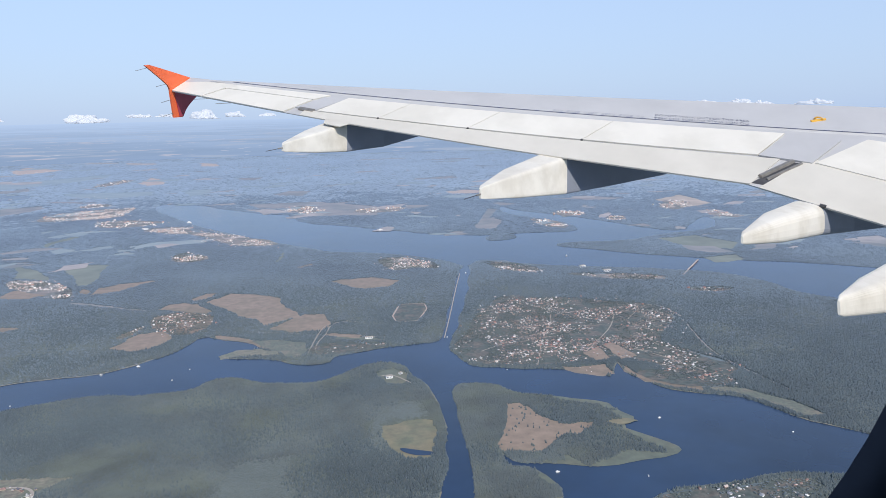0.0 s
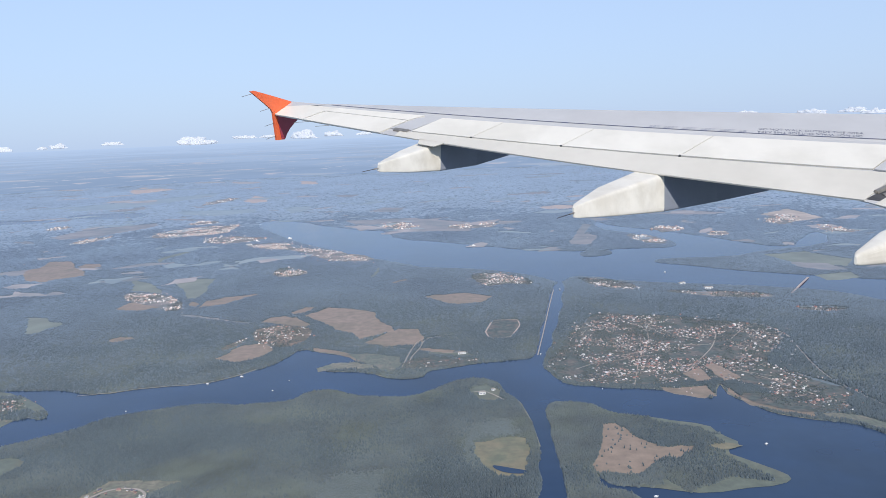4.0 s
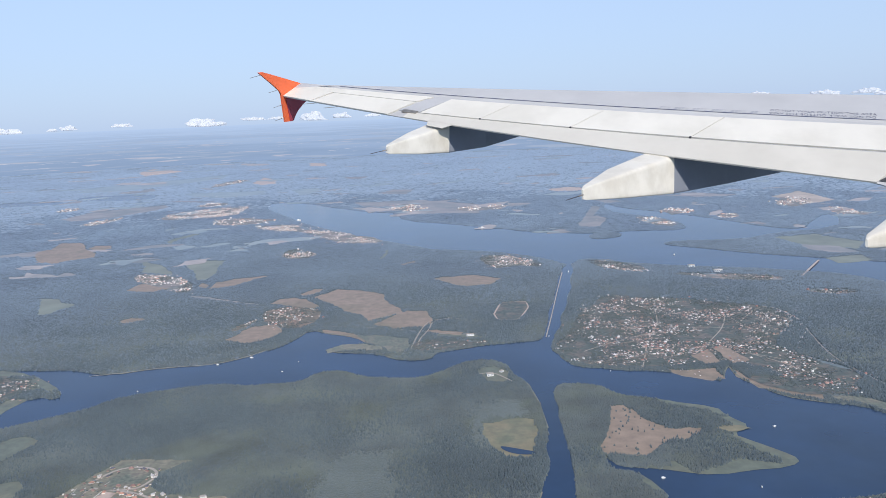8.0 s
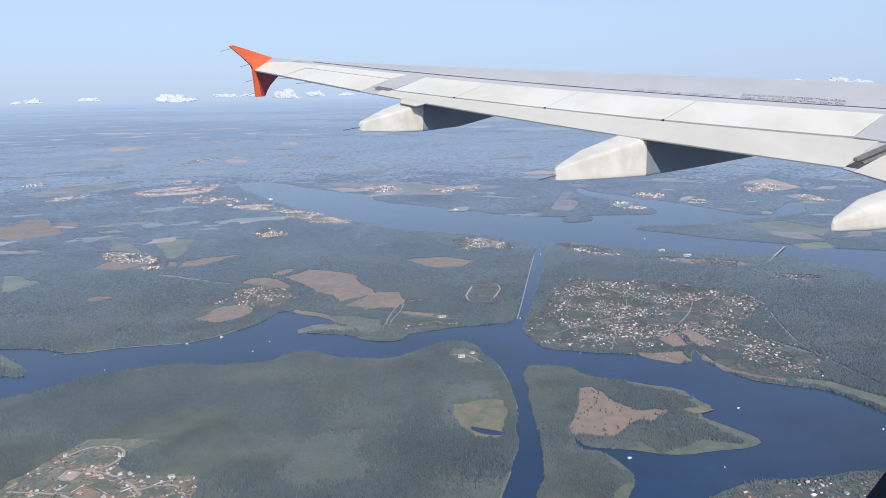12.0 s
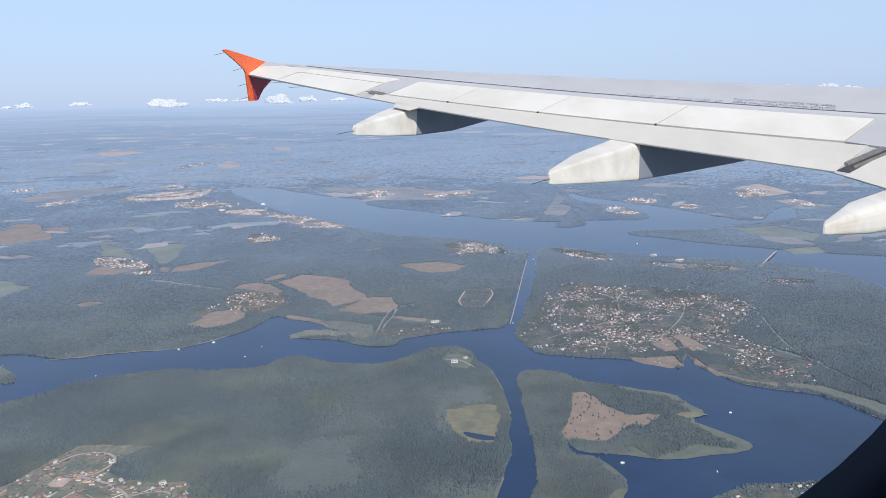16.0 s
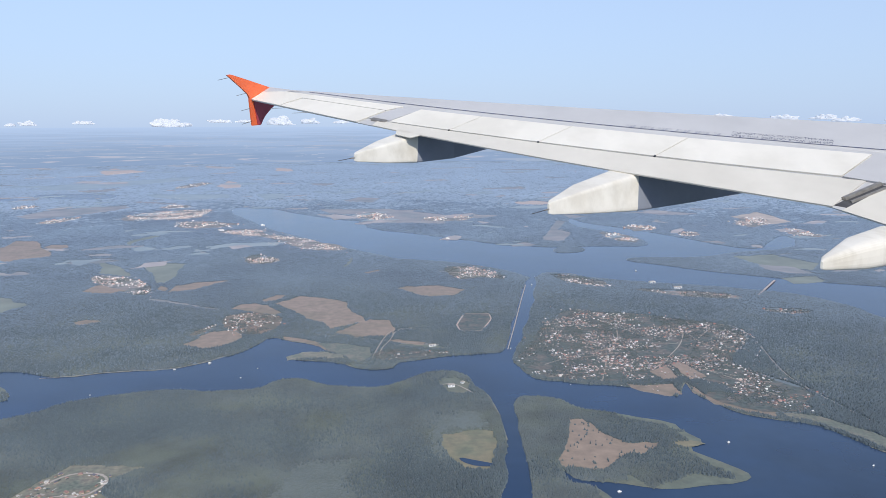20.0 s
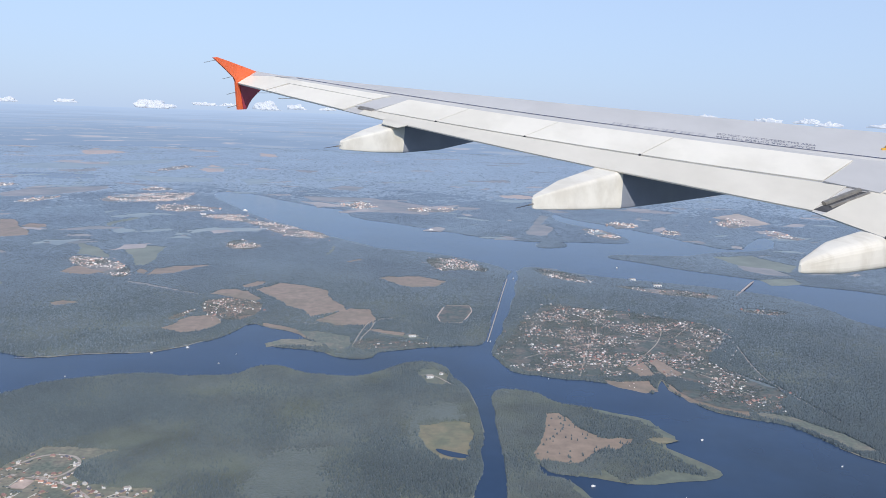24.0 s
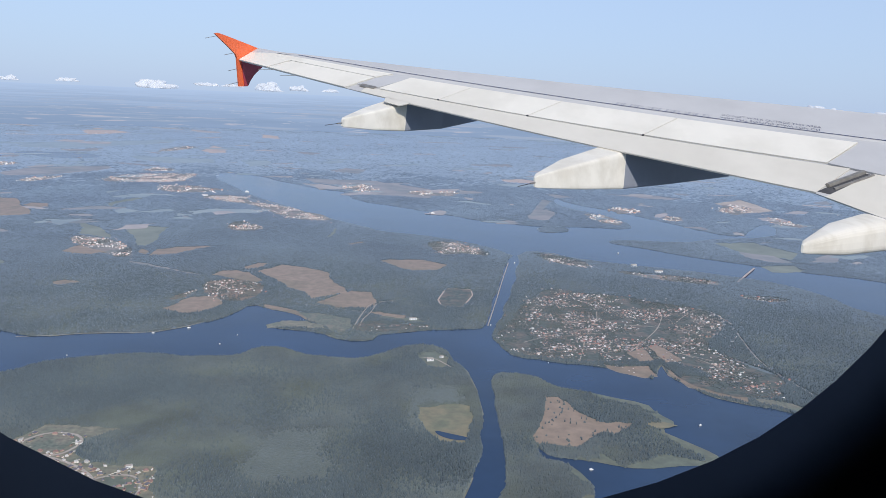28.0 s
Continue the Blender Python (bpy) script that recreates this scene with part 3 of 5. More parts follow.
TOWNS = {
    "main": [(29.8, 301), (37.8, 317), (47.2, 350), (68, 390), (84.3, 378), (102.6, 378), (122.6, 364), (140.8, 358), (147, 331), (126.3, 305), (121.2, 292), (130.1, 279.3), (141.3, 260.3), (124.8, 243.6), (114, 251.7), (104.8, 272.7), (90.6, 278), (70.7, 271.4), (53.3, 274), (36.8, 278)],
    "shore": [(68.5, 488), (102.7, 465), (104.1, 439), (78.1, 452)],
    "shore2": [(111.1, 439), (153.6, 429), (176.4, 417), (168.6, 406), (132.8, 417)],
    "shore3": [(175, 390), (202.7, 383), (191.9, 373), (172.8, 378)],
    "nw": [(-2.8, 501), (7.8, 514), (28, 501), (41.9, 482), (39.5, 462), (24.9, 472), (14.9, 465), (8.6, 465)],
    "b": [(-120.1, 372), (-106.3, 383), (-86, 375), (-82.8, 353), (-91.1, 335), (-107.6, 345)],
    "c": [(-125.5, 340), (-116.6, 361), (-114.8, 350), (-119.8, 335)],
    "d": [(-241.2, 472), (-231.1, 488), (-189.6, 457), (-175.2, 420), (-192.3, 425)],
    "e": [(-359, 790), (-356, 837), (-332, 859), (-298, 877), (-279.4, 877), (-275.6, 831), (-269.1, 790), (-317, 775), (-340, 766)],
    "f": [(-222.7, 694), (-206.8, 702), (-179.2, 702), (-152.4, 662), (-118.8, 635), (-75.4, 595), (-83.1, 576), (-108.7, 579), (-135.6, 610), (-164.8, 655), (-192.1, 662)],
    "g": [(-153.2, 543), (-150.3, 566), (-126, 543), (-124, 525), (-142.7, 518)],
    "h": [(-108.1, 815), (-82.9, 854), (-52.1, 790), (-74.2, 761)],
    "i": [(143.2, 683), (169.3, 658), (168.6, 607), (146.3, 625)],
    "j": [(173.9, 722), (202.3, 722), (211.2, 694), (180, 679)],
    "k": [(217.9, 672), (238.9, 679), (234.4, 651), (214.3, 645)],
    "l": [(295.8, 744), (345, 790), (339, 735), (293.2, 694)],
    "v": [(-116.6, 189.3), (-104.6, 197.9), (-95.6, 192.7), (-92.9, 179.8), (-69.3, 178.3), (-69.2, 165.7), (-70, 146.8), (-102.2, 149), (-119.6, 168.3)],
    "w": [(-36.2, 307), (-24.3, 317), (4.1, 312), (-1, 305), (-25.3, 297.2)],
    "x": [(-236.8, 269.3), (-216.4, 280.2), (-190.6, 277.7), (-177.5, 268.8), (-181.5, 259.8), (-185.9, 243.3), (-212.4, 239.1)],
    "y": [(-401, 1278), (-431, 1143), (-453, 1230), (-434, 1317)],
    "z": [(-27.3, 790), (29.2, 810), (30.9, 771), (-8.3, 752)],
    "aa": [(330, 702), (344, 665), (337, 632), (314, 645)],
    "ab": [(63.3, 168.3), (76.2, 171.6), (90.9, 171.6), (115.9, 173.9), (116.8, 165.7), (82.4, 153.4), (63.1, 155.8)],
    "e2": [(-363, 889), (-349, 935), (-318, 915), (-330, 883)],
    "f2": [(-287.5, 748), (-271, 775), (-201.1, 739), (-227.5, 710), (-261.1, 710)],
    "e3": [(-547, 902), (-529, 935), (-509, 902), (-525, 877)],
    "e4": [(-433, 761), (-421, 790), (-403, 810), (-402, 771), (-415, 739)],
    "woody": [(96.1, 260.3), (109, 260.3), (128.6, 251.7), (132.4, 242.5), (114.4, 238.4), (100.4, 248.9)],
}

south = ragged(dense(smooth_line(LAKE_SOUTH + LAKE_SOUTH_B, 1), 2.0), 1.2, 9)
north = ragged(dense(smooth_line(LAKE_NORTH + LAKE_NORTH_B, 1), 4.0), 1.2, 9)
waters = [("lake_water", south, 0.05, "deep blue reservoir water between wooded shores"), ("lake_water", north, 0.06, "broad blue reservoir beyond the canal"),
          ("far_lake", smooth_line(LAKE_FAR), 0.06, "thin blue lake far off in the haze"), ("far_river", smooth_line(RIVER_FAR), 0.06, "thin blue river far off in the haze")]
for nm, outline, z, label in waters:
    tagged(sheet(nm, outline, z, M["water"]), label, "water", kind="structure")
island = ragged(dense(smooth_line(ISLAND, 1), 2.0), 1.0, 7)
islet = smooth_line(ISLET)
peninsula = ragged(dense(smooth_line(PENINSULA, 1), 2.0), 1.4, 8)
tagged(sheet("peninsula_ground", peninsula, 0.085, M["grass"]), "grassy peninsula with a small town in the reservoir", "peninsula", kind="structure")
tagged(sheet("island_ground", island, 0.12, M["grass"]), "wooded island with grassy shore in the reservoir", "island", kind="structure")
tagged(sheet("islet_ground", islet, 0.12, M["ground"]), "small dark wooded islet in the far water", "island", kind="structure")

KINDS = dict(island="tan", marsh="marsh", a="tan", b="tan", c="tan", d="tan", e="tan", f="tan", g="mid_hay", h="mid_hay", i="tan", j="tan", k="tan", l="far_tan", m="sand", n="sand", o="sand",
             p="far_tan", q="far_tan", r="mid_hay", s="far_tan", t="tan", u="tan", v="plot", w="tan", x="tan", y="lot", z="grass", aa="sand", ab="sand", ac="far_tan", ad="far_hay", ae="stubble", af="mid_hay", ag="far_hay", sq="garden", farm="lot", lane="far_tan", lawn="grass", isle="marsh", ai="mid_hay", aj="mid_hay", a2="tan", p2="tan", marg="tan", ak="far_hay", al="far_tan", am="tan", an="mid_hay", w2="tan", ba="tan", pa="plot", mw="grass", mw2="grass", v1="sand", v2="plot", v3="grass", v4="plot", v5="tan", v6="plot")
SAID = dict(stubble="dry field among dark woods, its colour paled for haze", hay="pale mown meadow among dark woods", tan="dry brown field among dark woods", grass="pale green meadow among dark woods", sand="bare pale sandy clearing far off", marsh="yellow-green marshy grass by the water", garden="dark fenced plot ringed by a pale track", lot="dry olive grass of a village clearing", plot="dark green overgrown plot of rough grass", mid_hay="pale green meadow among dark woods", far_tan="faint brown field far off, its colour paled for haze", far_hay="faint green meadow far off, its colour paled for haze")
fields = {}
for i, (nm, pts) in enumerate(FIELDS.items()):
    fields[nm] = ragged(ragged(dense(np.array(pts, float), 1.0), 0.3 if nm[0] == "v" or nm == "sq" else 1.3, 9), 0.1 if nm[0] == "v" or nm == "sq" else 0.8, 2.2)
    kind = KINDS[nm]
    tagged(sheet("field", fields[nm], (0.16 if nm in ("island", "isle") else 0.24 if nm in ("w", "w2") else 0.11 if nm[0] == "v" and len(nm) == 2 else 0.03) + 0.0015 * i, M[kind]), SAID[kind], "field", kind="structure")
pond = smooth_line(POND)
tagged(sheet("pond_water", pond, 0.14, M["water"]), "narrow dark pond in the marsh", "pond", kind="structure")
towns = {nm: smooth_line(pts, 1) for nm, pts in TOWNS.items()}

for i, (nm, poly) in enumerate(towns.items()):
    if nm == "v":
        continue
    far_off = np.hypot(*poly.mean(0)) > 400
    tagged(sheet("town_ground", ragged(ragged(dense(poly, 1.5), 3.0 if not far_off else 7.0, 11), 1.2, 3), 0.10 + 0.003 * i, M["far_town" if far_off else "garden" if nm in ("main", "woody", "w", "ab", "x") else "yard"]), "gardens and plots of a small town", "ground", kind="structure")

ROADS = {
    "tow": (0.5, [(28.5, 314.8), (34.7, 350.3), (43.5, 403.5), (51.3, 448.2)]),
    "sq": (0.75, [(6.1, 355.6), (10.4, 378.1), (23.8, 378.1), (24.3, 366.5), (18.5, 345.3), (7.8, 343.3), (6.1, 355.6)]),
    "pen1": (0.35, [(-83.5, 342.3), (-57.5, 338.7), (-29.3, 329.5), (-15.9, 322.4), (0.9, 321.4)]),
    "pen2": (0.4, [(-11.3, 348.7), (-26.6, 348.6), (-29.9, 326.8), (-31.6, 304.9)]),
    "farm": (0.4, [(-28.9, 305.0), (-29.0, 317.4), (-25.3, 330.8), (-24.9, 345.3), (-12.6, 353.5)]),
    "farm2": (0.35, [(-25.1, 328.0), (-11.6, 324.4), (1.6, 320.9)]),
    "shore": (0.35, [(-163.4, 278.0), (-151.0, 280.7), (-137.3, 286.2), (-114.6, 288.4), (-103.3, 297.2), (-97.3, 305.8)]),
    "tn1": (0.5, [(117.0, 355.6), (117.6, 335.5), (119.6, 321.7), (137.8, 328.0), (147.0, 330.8)]),
    "tn2": (0.5, [(50.8, 286.2), (65.5, 289.1), (79.4, 287.6), (94.9, 292.0), (107.2, 286.2), (118.1, 278.0)]),
    "tn3": (0.5, [(62.1, 272.7), (66.9, 289.1), (72.2, 309.0), (81.7, 328.0), (86.7, 355.6)]),
    "tn4": (0.5, [(107.2, 286.2), (116.5, 274.0), (121.9, 260.3), (131.4, 248.9)]),
    "tn5": (0.6, [(120.1, 330.8), (137.2, 355.6), (145.0, 353.5), (147.0, 330.8)]),
    "tn6": (0.5, [(42.4, 293.5), (56.4, 305.0), (76.7, 317.4), (96.7, 324.4), (111.5, 320.9)]),
    "tn7": (0.5, [(86.1, 286.2), (98.8, 305.0), (109.1, 321.7), (118.0, 345.3)]),
    "v1": (0.85, [(-120.1, 173.9), (-117.5, 179.8), (-113.5, 191.0), (-109.3, 197.2), (-101.0, 197.2), (-96.9, 193.7), (-96.5, 189.3), (-99.3, 183.5), (-106.1, 184.4)]),
    "v2": (0.9, [(-112.1, 185.0), (-103.7, 183.5), (-97.6, 181.6), (-91.7, 178.6), (-86.4, 174.5), (-82.3, 169.7), (-79.0, 164.4), (-73.8, 153.4)]),
    "v5": (0.65, [(-114.3, 172.8), (-115.1, 178.3), (-112.1, 185.0)]),
    "v3": (0.8, [(-119.0, 172.2), (-108.6, 171.6), (-103.0, 170.2), (-98.5, 167.8), (-94.0, 163.1), (-86.1, 153.4)]),
    "v4": (0.7, [(-84.2, 172.2), (-80.0, 174.7), (-75.0, 174.7), (-72.2, 171.6), (-70.5, 168.6), (-70.8, 164.4), (-75.2, 159.4)]),
    "isl": (0.6, [(-2.0, 269.5), (3.6, 271.4), (11.0, 260.3)]),
    "edge": (0.3, [(144.0, 317.4), (137.0, 279.3), (140.5, 254.5), (145.4, 233.5)]),
}


# ---- woods ----
rng = np.random.default_rng(7)
far_patches = []
for _ in range(420):
    r = 560 * 3.6 ** rng.random()
    a = rng.uniform(-0.75, 0.75)
    c = np.array((r * math.sin(a), r * math.cos(a)))
    if any(inside(c[None], w)[0] for w in (south, north)):
        continue
    k = 13 * (r / 1000) ** 0.9 * rng.uniform(0.3, 1.5) ** 1.4
    turn, long = rng.normal(0.3, 0.5), rng.uniform(1.0, 2.6)
    angles = np.sort(rng.uniform(0, 2 * math.pi, int(rng.integers(5, 10))))
    rad = k * rng.uniform(0.55, 1.25, len(angles))
    x, y = rad * np.cos(angles) * long, rad * np.sin(angles)
    corner = np.stack([c[0] + x * math.cos(turn) - y * math.sin(turn), c[1] + x * math.sin(turn) + y * math.cos(turn)], 1)
    far_patches.append(ragged(dense(corner, 1.5), 2.0, 5))


def within(p, poly):
    """inside(), looking only at points near the outline."""
    lo, hi = poly.min(0), poly.max(0)
    near_ = np.flatnonzero(((p >= lo) & (p <= hi)).all(1))
    hit = np.zeros(len(p), bool)
    if len(near_):
        hit[near_] = inside(p[near_], poly)
    return hit


def on_road(p):
    """Points on a road or its verge."""
    hit = np.zeros(len(p), bool)
    for wide, pts in ROADS.values():
        line_ = smooth_line(pts, 2, closed=False)
        lo, hi = line_.min(0) - 2, line_.max(0) + 2
        near_ = np.flatnonzero(((p >= lo) & (p <= hi)).all(1))
        if not len(near_):
            continue
        q, best = p[near_], np.full(len(near_), 1e9)
        for a, b in zip(line_[:-1], line_[1:]):
            d = b - a
            t = np.clip(((q - a) @ d) / (d @ d + 1e-9), 0, 1)
            best = np.minimum(best, np.hypot(*(q - a - t[:, None] * d).T))
        hit[near_[best < wide / 2 + 0.45]] = True
    return hit


def wooded(p):
    """Where trees may stand."""
    ok = np.ones(len(p), bool)
    for poly in [south, north, smooth_line(LAKE_FAR), smooth_line(RIVER_FAR), pond] + list(fields.values()) + far_patches:
        ok &= ~within(p, poly)
    on = np.flatnonzero(inside(p, island))
    edge = np.array([np.min(np.hypot(*(island - q).T)) for q in p[on]]) if len(on) else np.zeros(0)
    open_ = inside(p[on], fields["island"])
    ragg = np.array([noise.noise(Vector((x / 9, y / 9, 2.2))) for x, y in p[on]])
    ok[on] = np.where(open_, rng.random(len(on)) < 0.018, edge > np.where((p[on, 0] < 36) | ((p[on, 1] > 236) & (p[on, 0] < 60)), 0.2, np.where((p[on, 0] > 52) & (p[on, 1] < 225), 4.2 + 6.5 * ragg, 1.8 + 4.0 * ragg)))
    ok |= inside(p, islet)
    on = np.flatnonzero(within(p, peninsula))
    ok[on] = np.array([noise.noise(Vector((x / 8, y / 8, 4.2))) for x, y in p[on]]) > -0.05
    thin = np.zeros(len(p), bool)
    for nm_, poly in towns.items():
        if nm_ != "v":
            thin |= within(p, poly)
    return ok & ~thin & ~on_road(p)


def scatter(near, far, step, reach):
    xs = np.arange(-far * reach, far * reach, step)
    ys = np.arange(near * 0.6, far, step)
    g = np.stack(np.meshgrid(xs, ys), -1).reshape(-1, 2) + rng.uniform(-0.5, 0.5, (len(xs) * len(ys), 2)) * step
    r = np.hypot(g[:, 0], g[:, 1]) * (1 + 0.07 * np.sin(g[:, 0] / 23 + 2 * np.sin(g[:, 1] / 31)) + rng.normal(0, 0.05, len(g)) * (far > 260))
    g = g[(r >= near) & (r < far) & (np.abs(g[:, 0]) < reach * g[:, 1] + 12)]
    return g[wooded(g)]


def round_tree():
    v, f = [], []
    for z, r in ((0.15, 0.32), (0.58, 0.46)):
        v += [(r * math.cos(a + z * 2), r * math.sin(a + z * 2), z) for a in np.linspace(0, 2 * math.pi, 5, endpoint=False)]
    v += [(0.05, 0.02, 0.96)]
    for i in range(5):
        j = (i + 1) % 5
        f += [(i, j, 5 + j), (i, 5 + j, 5 + i), (5 + i, 5 + j, 10)]
    return np.array(v), np.array(f)


def wood(name, p, template, tall, wide, material, label):
    tv, tf = template
    n = len(p)
    h = tall * rng.uniform(0.65, 1.25, n)
    w = wide * rng.uniform(0.6, 1.45, n)
    a = rng.uniform(0, 6.28, n)
    jig = rng.uniform(0.8, 1.2, (n, len(tv), 1)) if len(tv) == 11 else np.ones((n, 1, 1))
    x = (tv[None, :, 0] * np.cos(a)[:, None] - tv[None, :, 1] * np.sin(a)[:, None])
    y = (tv[None, :, 0] * np.sin(a)[:, None] + tv[None, :, 1] * np.cos(a)[:, None])
    v = np.stack([x * w[:, None], y * w[:, None], tv[None, :, 2] * h[:, None] + 0.0 * x], -1)
    v[..., :2] *= jig
    v[..., 2:] *= jig if len(tv) == 11 else 1
    v[..., :2] += p[:, None]
    v[..., 2] += 0.05
    faces = tf[None] + (np.arange(n) * len(tv))[:, None, None]
    return tagged(big_mesh(name, v.reshape(-1, 3), faces.reshape(-1, 3), [material], smooth=True), label, "woods", kind="stuff")


def mixed(p, size):
    """Conifers and broad-leaved trees grow in stands."""
    k = np.array([noise.noise(Vector((x / size, y / size, 0.3))) for x, y in p]) + rng.normal(0, 0.22, len(p)) + 0.4 * np.clip(2.4 * p[:, 0] / p[:, 1] - 0.35, 0, 1)
    k = k - 0.35 * within(p, island)
    return p[k > 0.08], p[k <= 0.08]


def low_crown(n):
    v = [(0.5 * math.cos(a), 0.5 * math.sin(a), 0.0) for a in np.linspace(0, 2 * math.pi, n, endpoint=False)] + [(0.05, 0, 1.0)]
    return np.array(v), np.array([(i, (i + 1) % n, n) for i in range(n)])


young = np.vstack([YOUNG]), np.vstack([YOUNG_B])
for near, far, step, tall, wide in ((118, 290, 0.47, 0.74, 0.66), (258, 470, 0.70, 0.80, 0.92)):
    all_ = scatter(near, far, step, 0.92)
    near_by = all_ + rng.normal(0, 1.6, all_.shape)
    low_growth = within(near_by, ragged(dense(young[0], 1), 4.0, 6)) | within(near_by, ragged(dense(young[1], 1), 3.0, 6))
    # with distance more trees take the wood colour that has haze painted in
    hazed_ = rng.random(len(all_)) < np.clip((np.hypot(all_[:, 0], all_[:, 1]) - 285) / 190, 0, 1) ** 0.8
    if (hazed_ & ~low_growth).any():
        wood("distant_woods", all_[hazed_ & ~low_growth], low_crown(5), tall * 0.9, wide * 1.1, M["midwood"], "woods on the far bank, tinted blue for haze")
    con, lea = mixed(all_[~low_growth & ~hazed_], 26)
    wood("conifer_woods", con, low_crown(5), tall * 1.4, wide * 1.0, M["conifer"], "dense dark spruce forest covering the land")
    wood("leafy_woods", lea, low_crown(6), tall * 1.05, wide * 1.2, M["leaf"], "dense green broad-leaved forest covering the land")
    if low_growth.any():
        wood("young_woods", all_[low_growth], low_crown(5), 0.28, 0.85, M["young"], "low olive-green young growth in the forest")
# outer rings: trees coloured bluer and paler in place of haze
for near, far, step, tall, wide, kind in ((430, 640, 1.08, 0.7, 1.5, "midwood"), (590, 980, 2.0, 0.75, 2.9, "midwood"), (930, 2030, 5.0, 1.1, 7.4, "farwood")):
    wood("distant_woods", scatter(near, far, step, 0.92), low_crown(5), tall, wide, M[kind], "woods far off, tinted blue for haze")

town_trees = []
for nm, poly in towns.items():
    lo, hi = poly.min(0), poly.max(0)
    if np.hypot(*((lo + hi) / 2)) < 620:
        area = (hi - lo).prod()
        q = rng.uniform(lo, hi, (int(area / (0.85 if nm != "v" else 3.0)), 2))
        k = np.array([noise.noise(Vector((x / 7, y / 7, 5.5))) for x, y in q])
        town_trees.append(q[inside(q, poly) & (k > -0.2) & (~inside(q, south) | (nm == "x")) & (np.array([within(q, f_) for f_ in fields.values()]).sum(0) < (2 if nm == "v" else 1))])
wood("town_trees", np.vstack(town_trees), round_tree(), 0.38, 0.7, M["leaf"], "garden trees between the houses of the towns")

# ---- towns ----


def house_arrays(p, yaw, size, high):
    """Walls and gabled roofs, one loose piece each."""
    n = len(p)
    box = np.array([(-1, -0.7, 0), (1, -0.7, 0), (1, 0.7, 0), (-1, 0.7, 0), (-1, -0.7, 1), (1, -0.7, 1), (1, 0.7, 1), (-1, 0.7, 1)], float)
    bf = np.array([(0, 1, 5), (0, 5, 4), (1, 2, 6), (1, 6, 5), (2, 3, 7), (2, 7, 6), (3, 0, 4), (3, 4, 7)])
    rf_v = np.array([(-1.1, -0.85, 0.95), (1.1, -0.85, 0.95), (1.1, 0.85, 0.95), (-1.1, 0.85, 0.95), (-1.1, 0, 1.7), (1.1, 0, 1.7)], float)
    rf = np.array([(0, 1, 5), (0, 5, 4), (2, 3, 4), (2, 4, 5), (1, 2, 5), (3, 0, 4)])

    def put(v):
        c, s = np.cos(yaw)[:, None], np.sin(yaw)[:, None]
        x, y = v[None, :, 0] * size[:, None], v[None, :, 1] * size[:, None]
        return np.stack([x * c - y * s + p[:, :1], x * s + y * c + p[:, 1:], v[None, :, 2] * high[:, None] + 0.05 + 0 * x], -1)

    wv, rv = put(box), put(rf_v)
    wf = bf[None] + (np.arange(n) * 8)[:, None, None]
    rff = rf[None] + (np.arange(n) * 6)[:, None, None] + n * 8
    verts = np.vstack([wv.reshape(-1, 3), rv.reshape(-1, 3)])
    faces = np.vstack([wf.reshape(-1, 3), rff.reshape(-1, 3)])
    return verts, faces, np.r_[np.zeros(n * 8, int), np.ones(n * 6, int)]


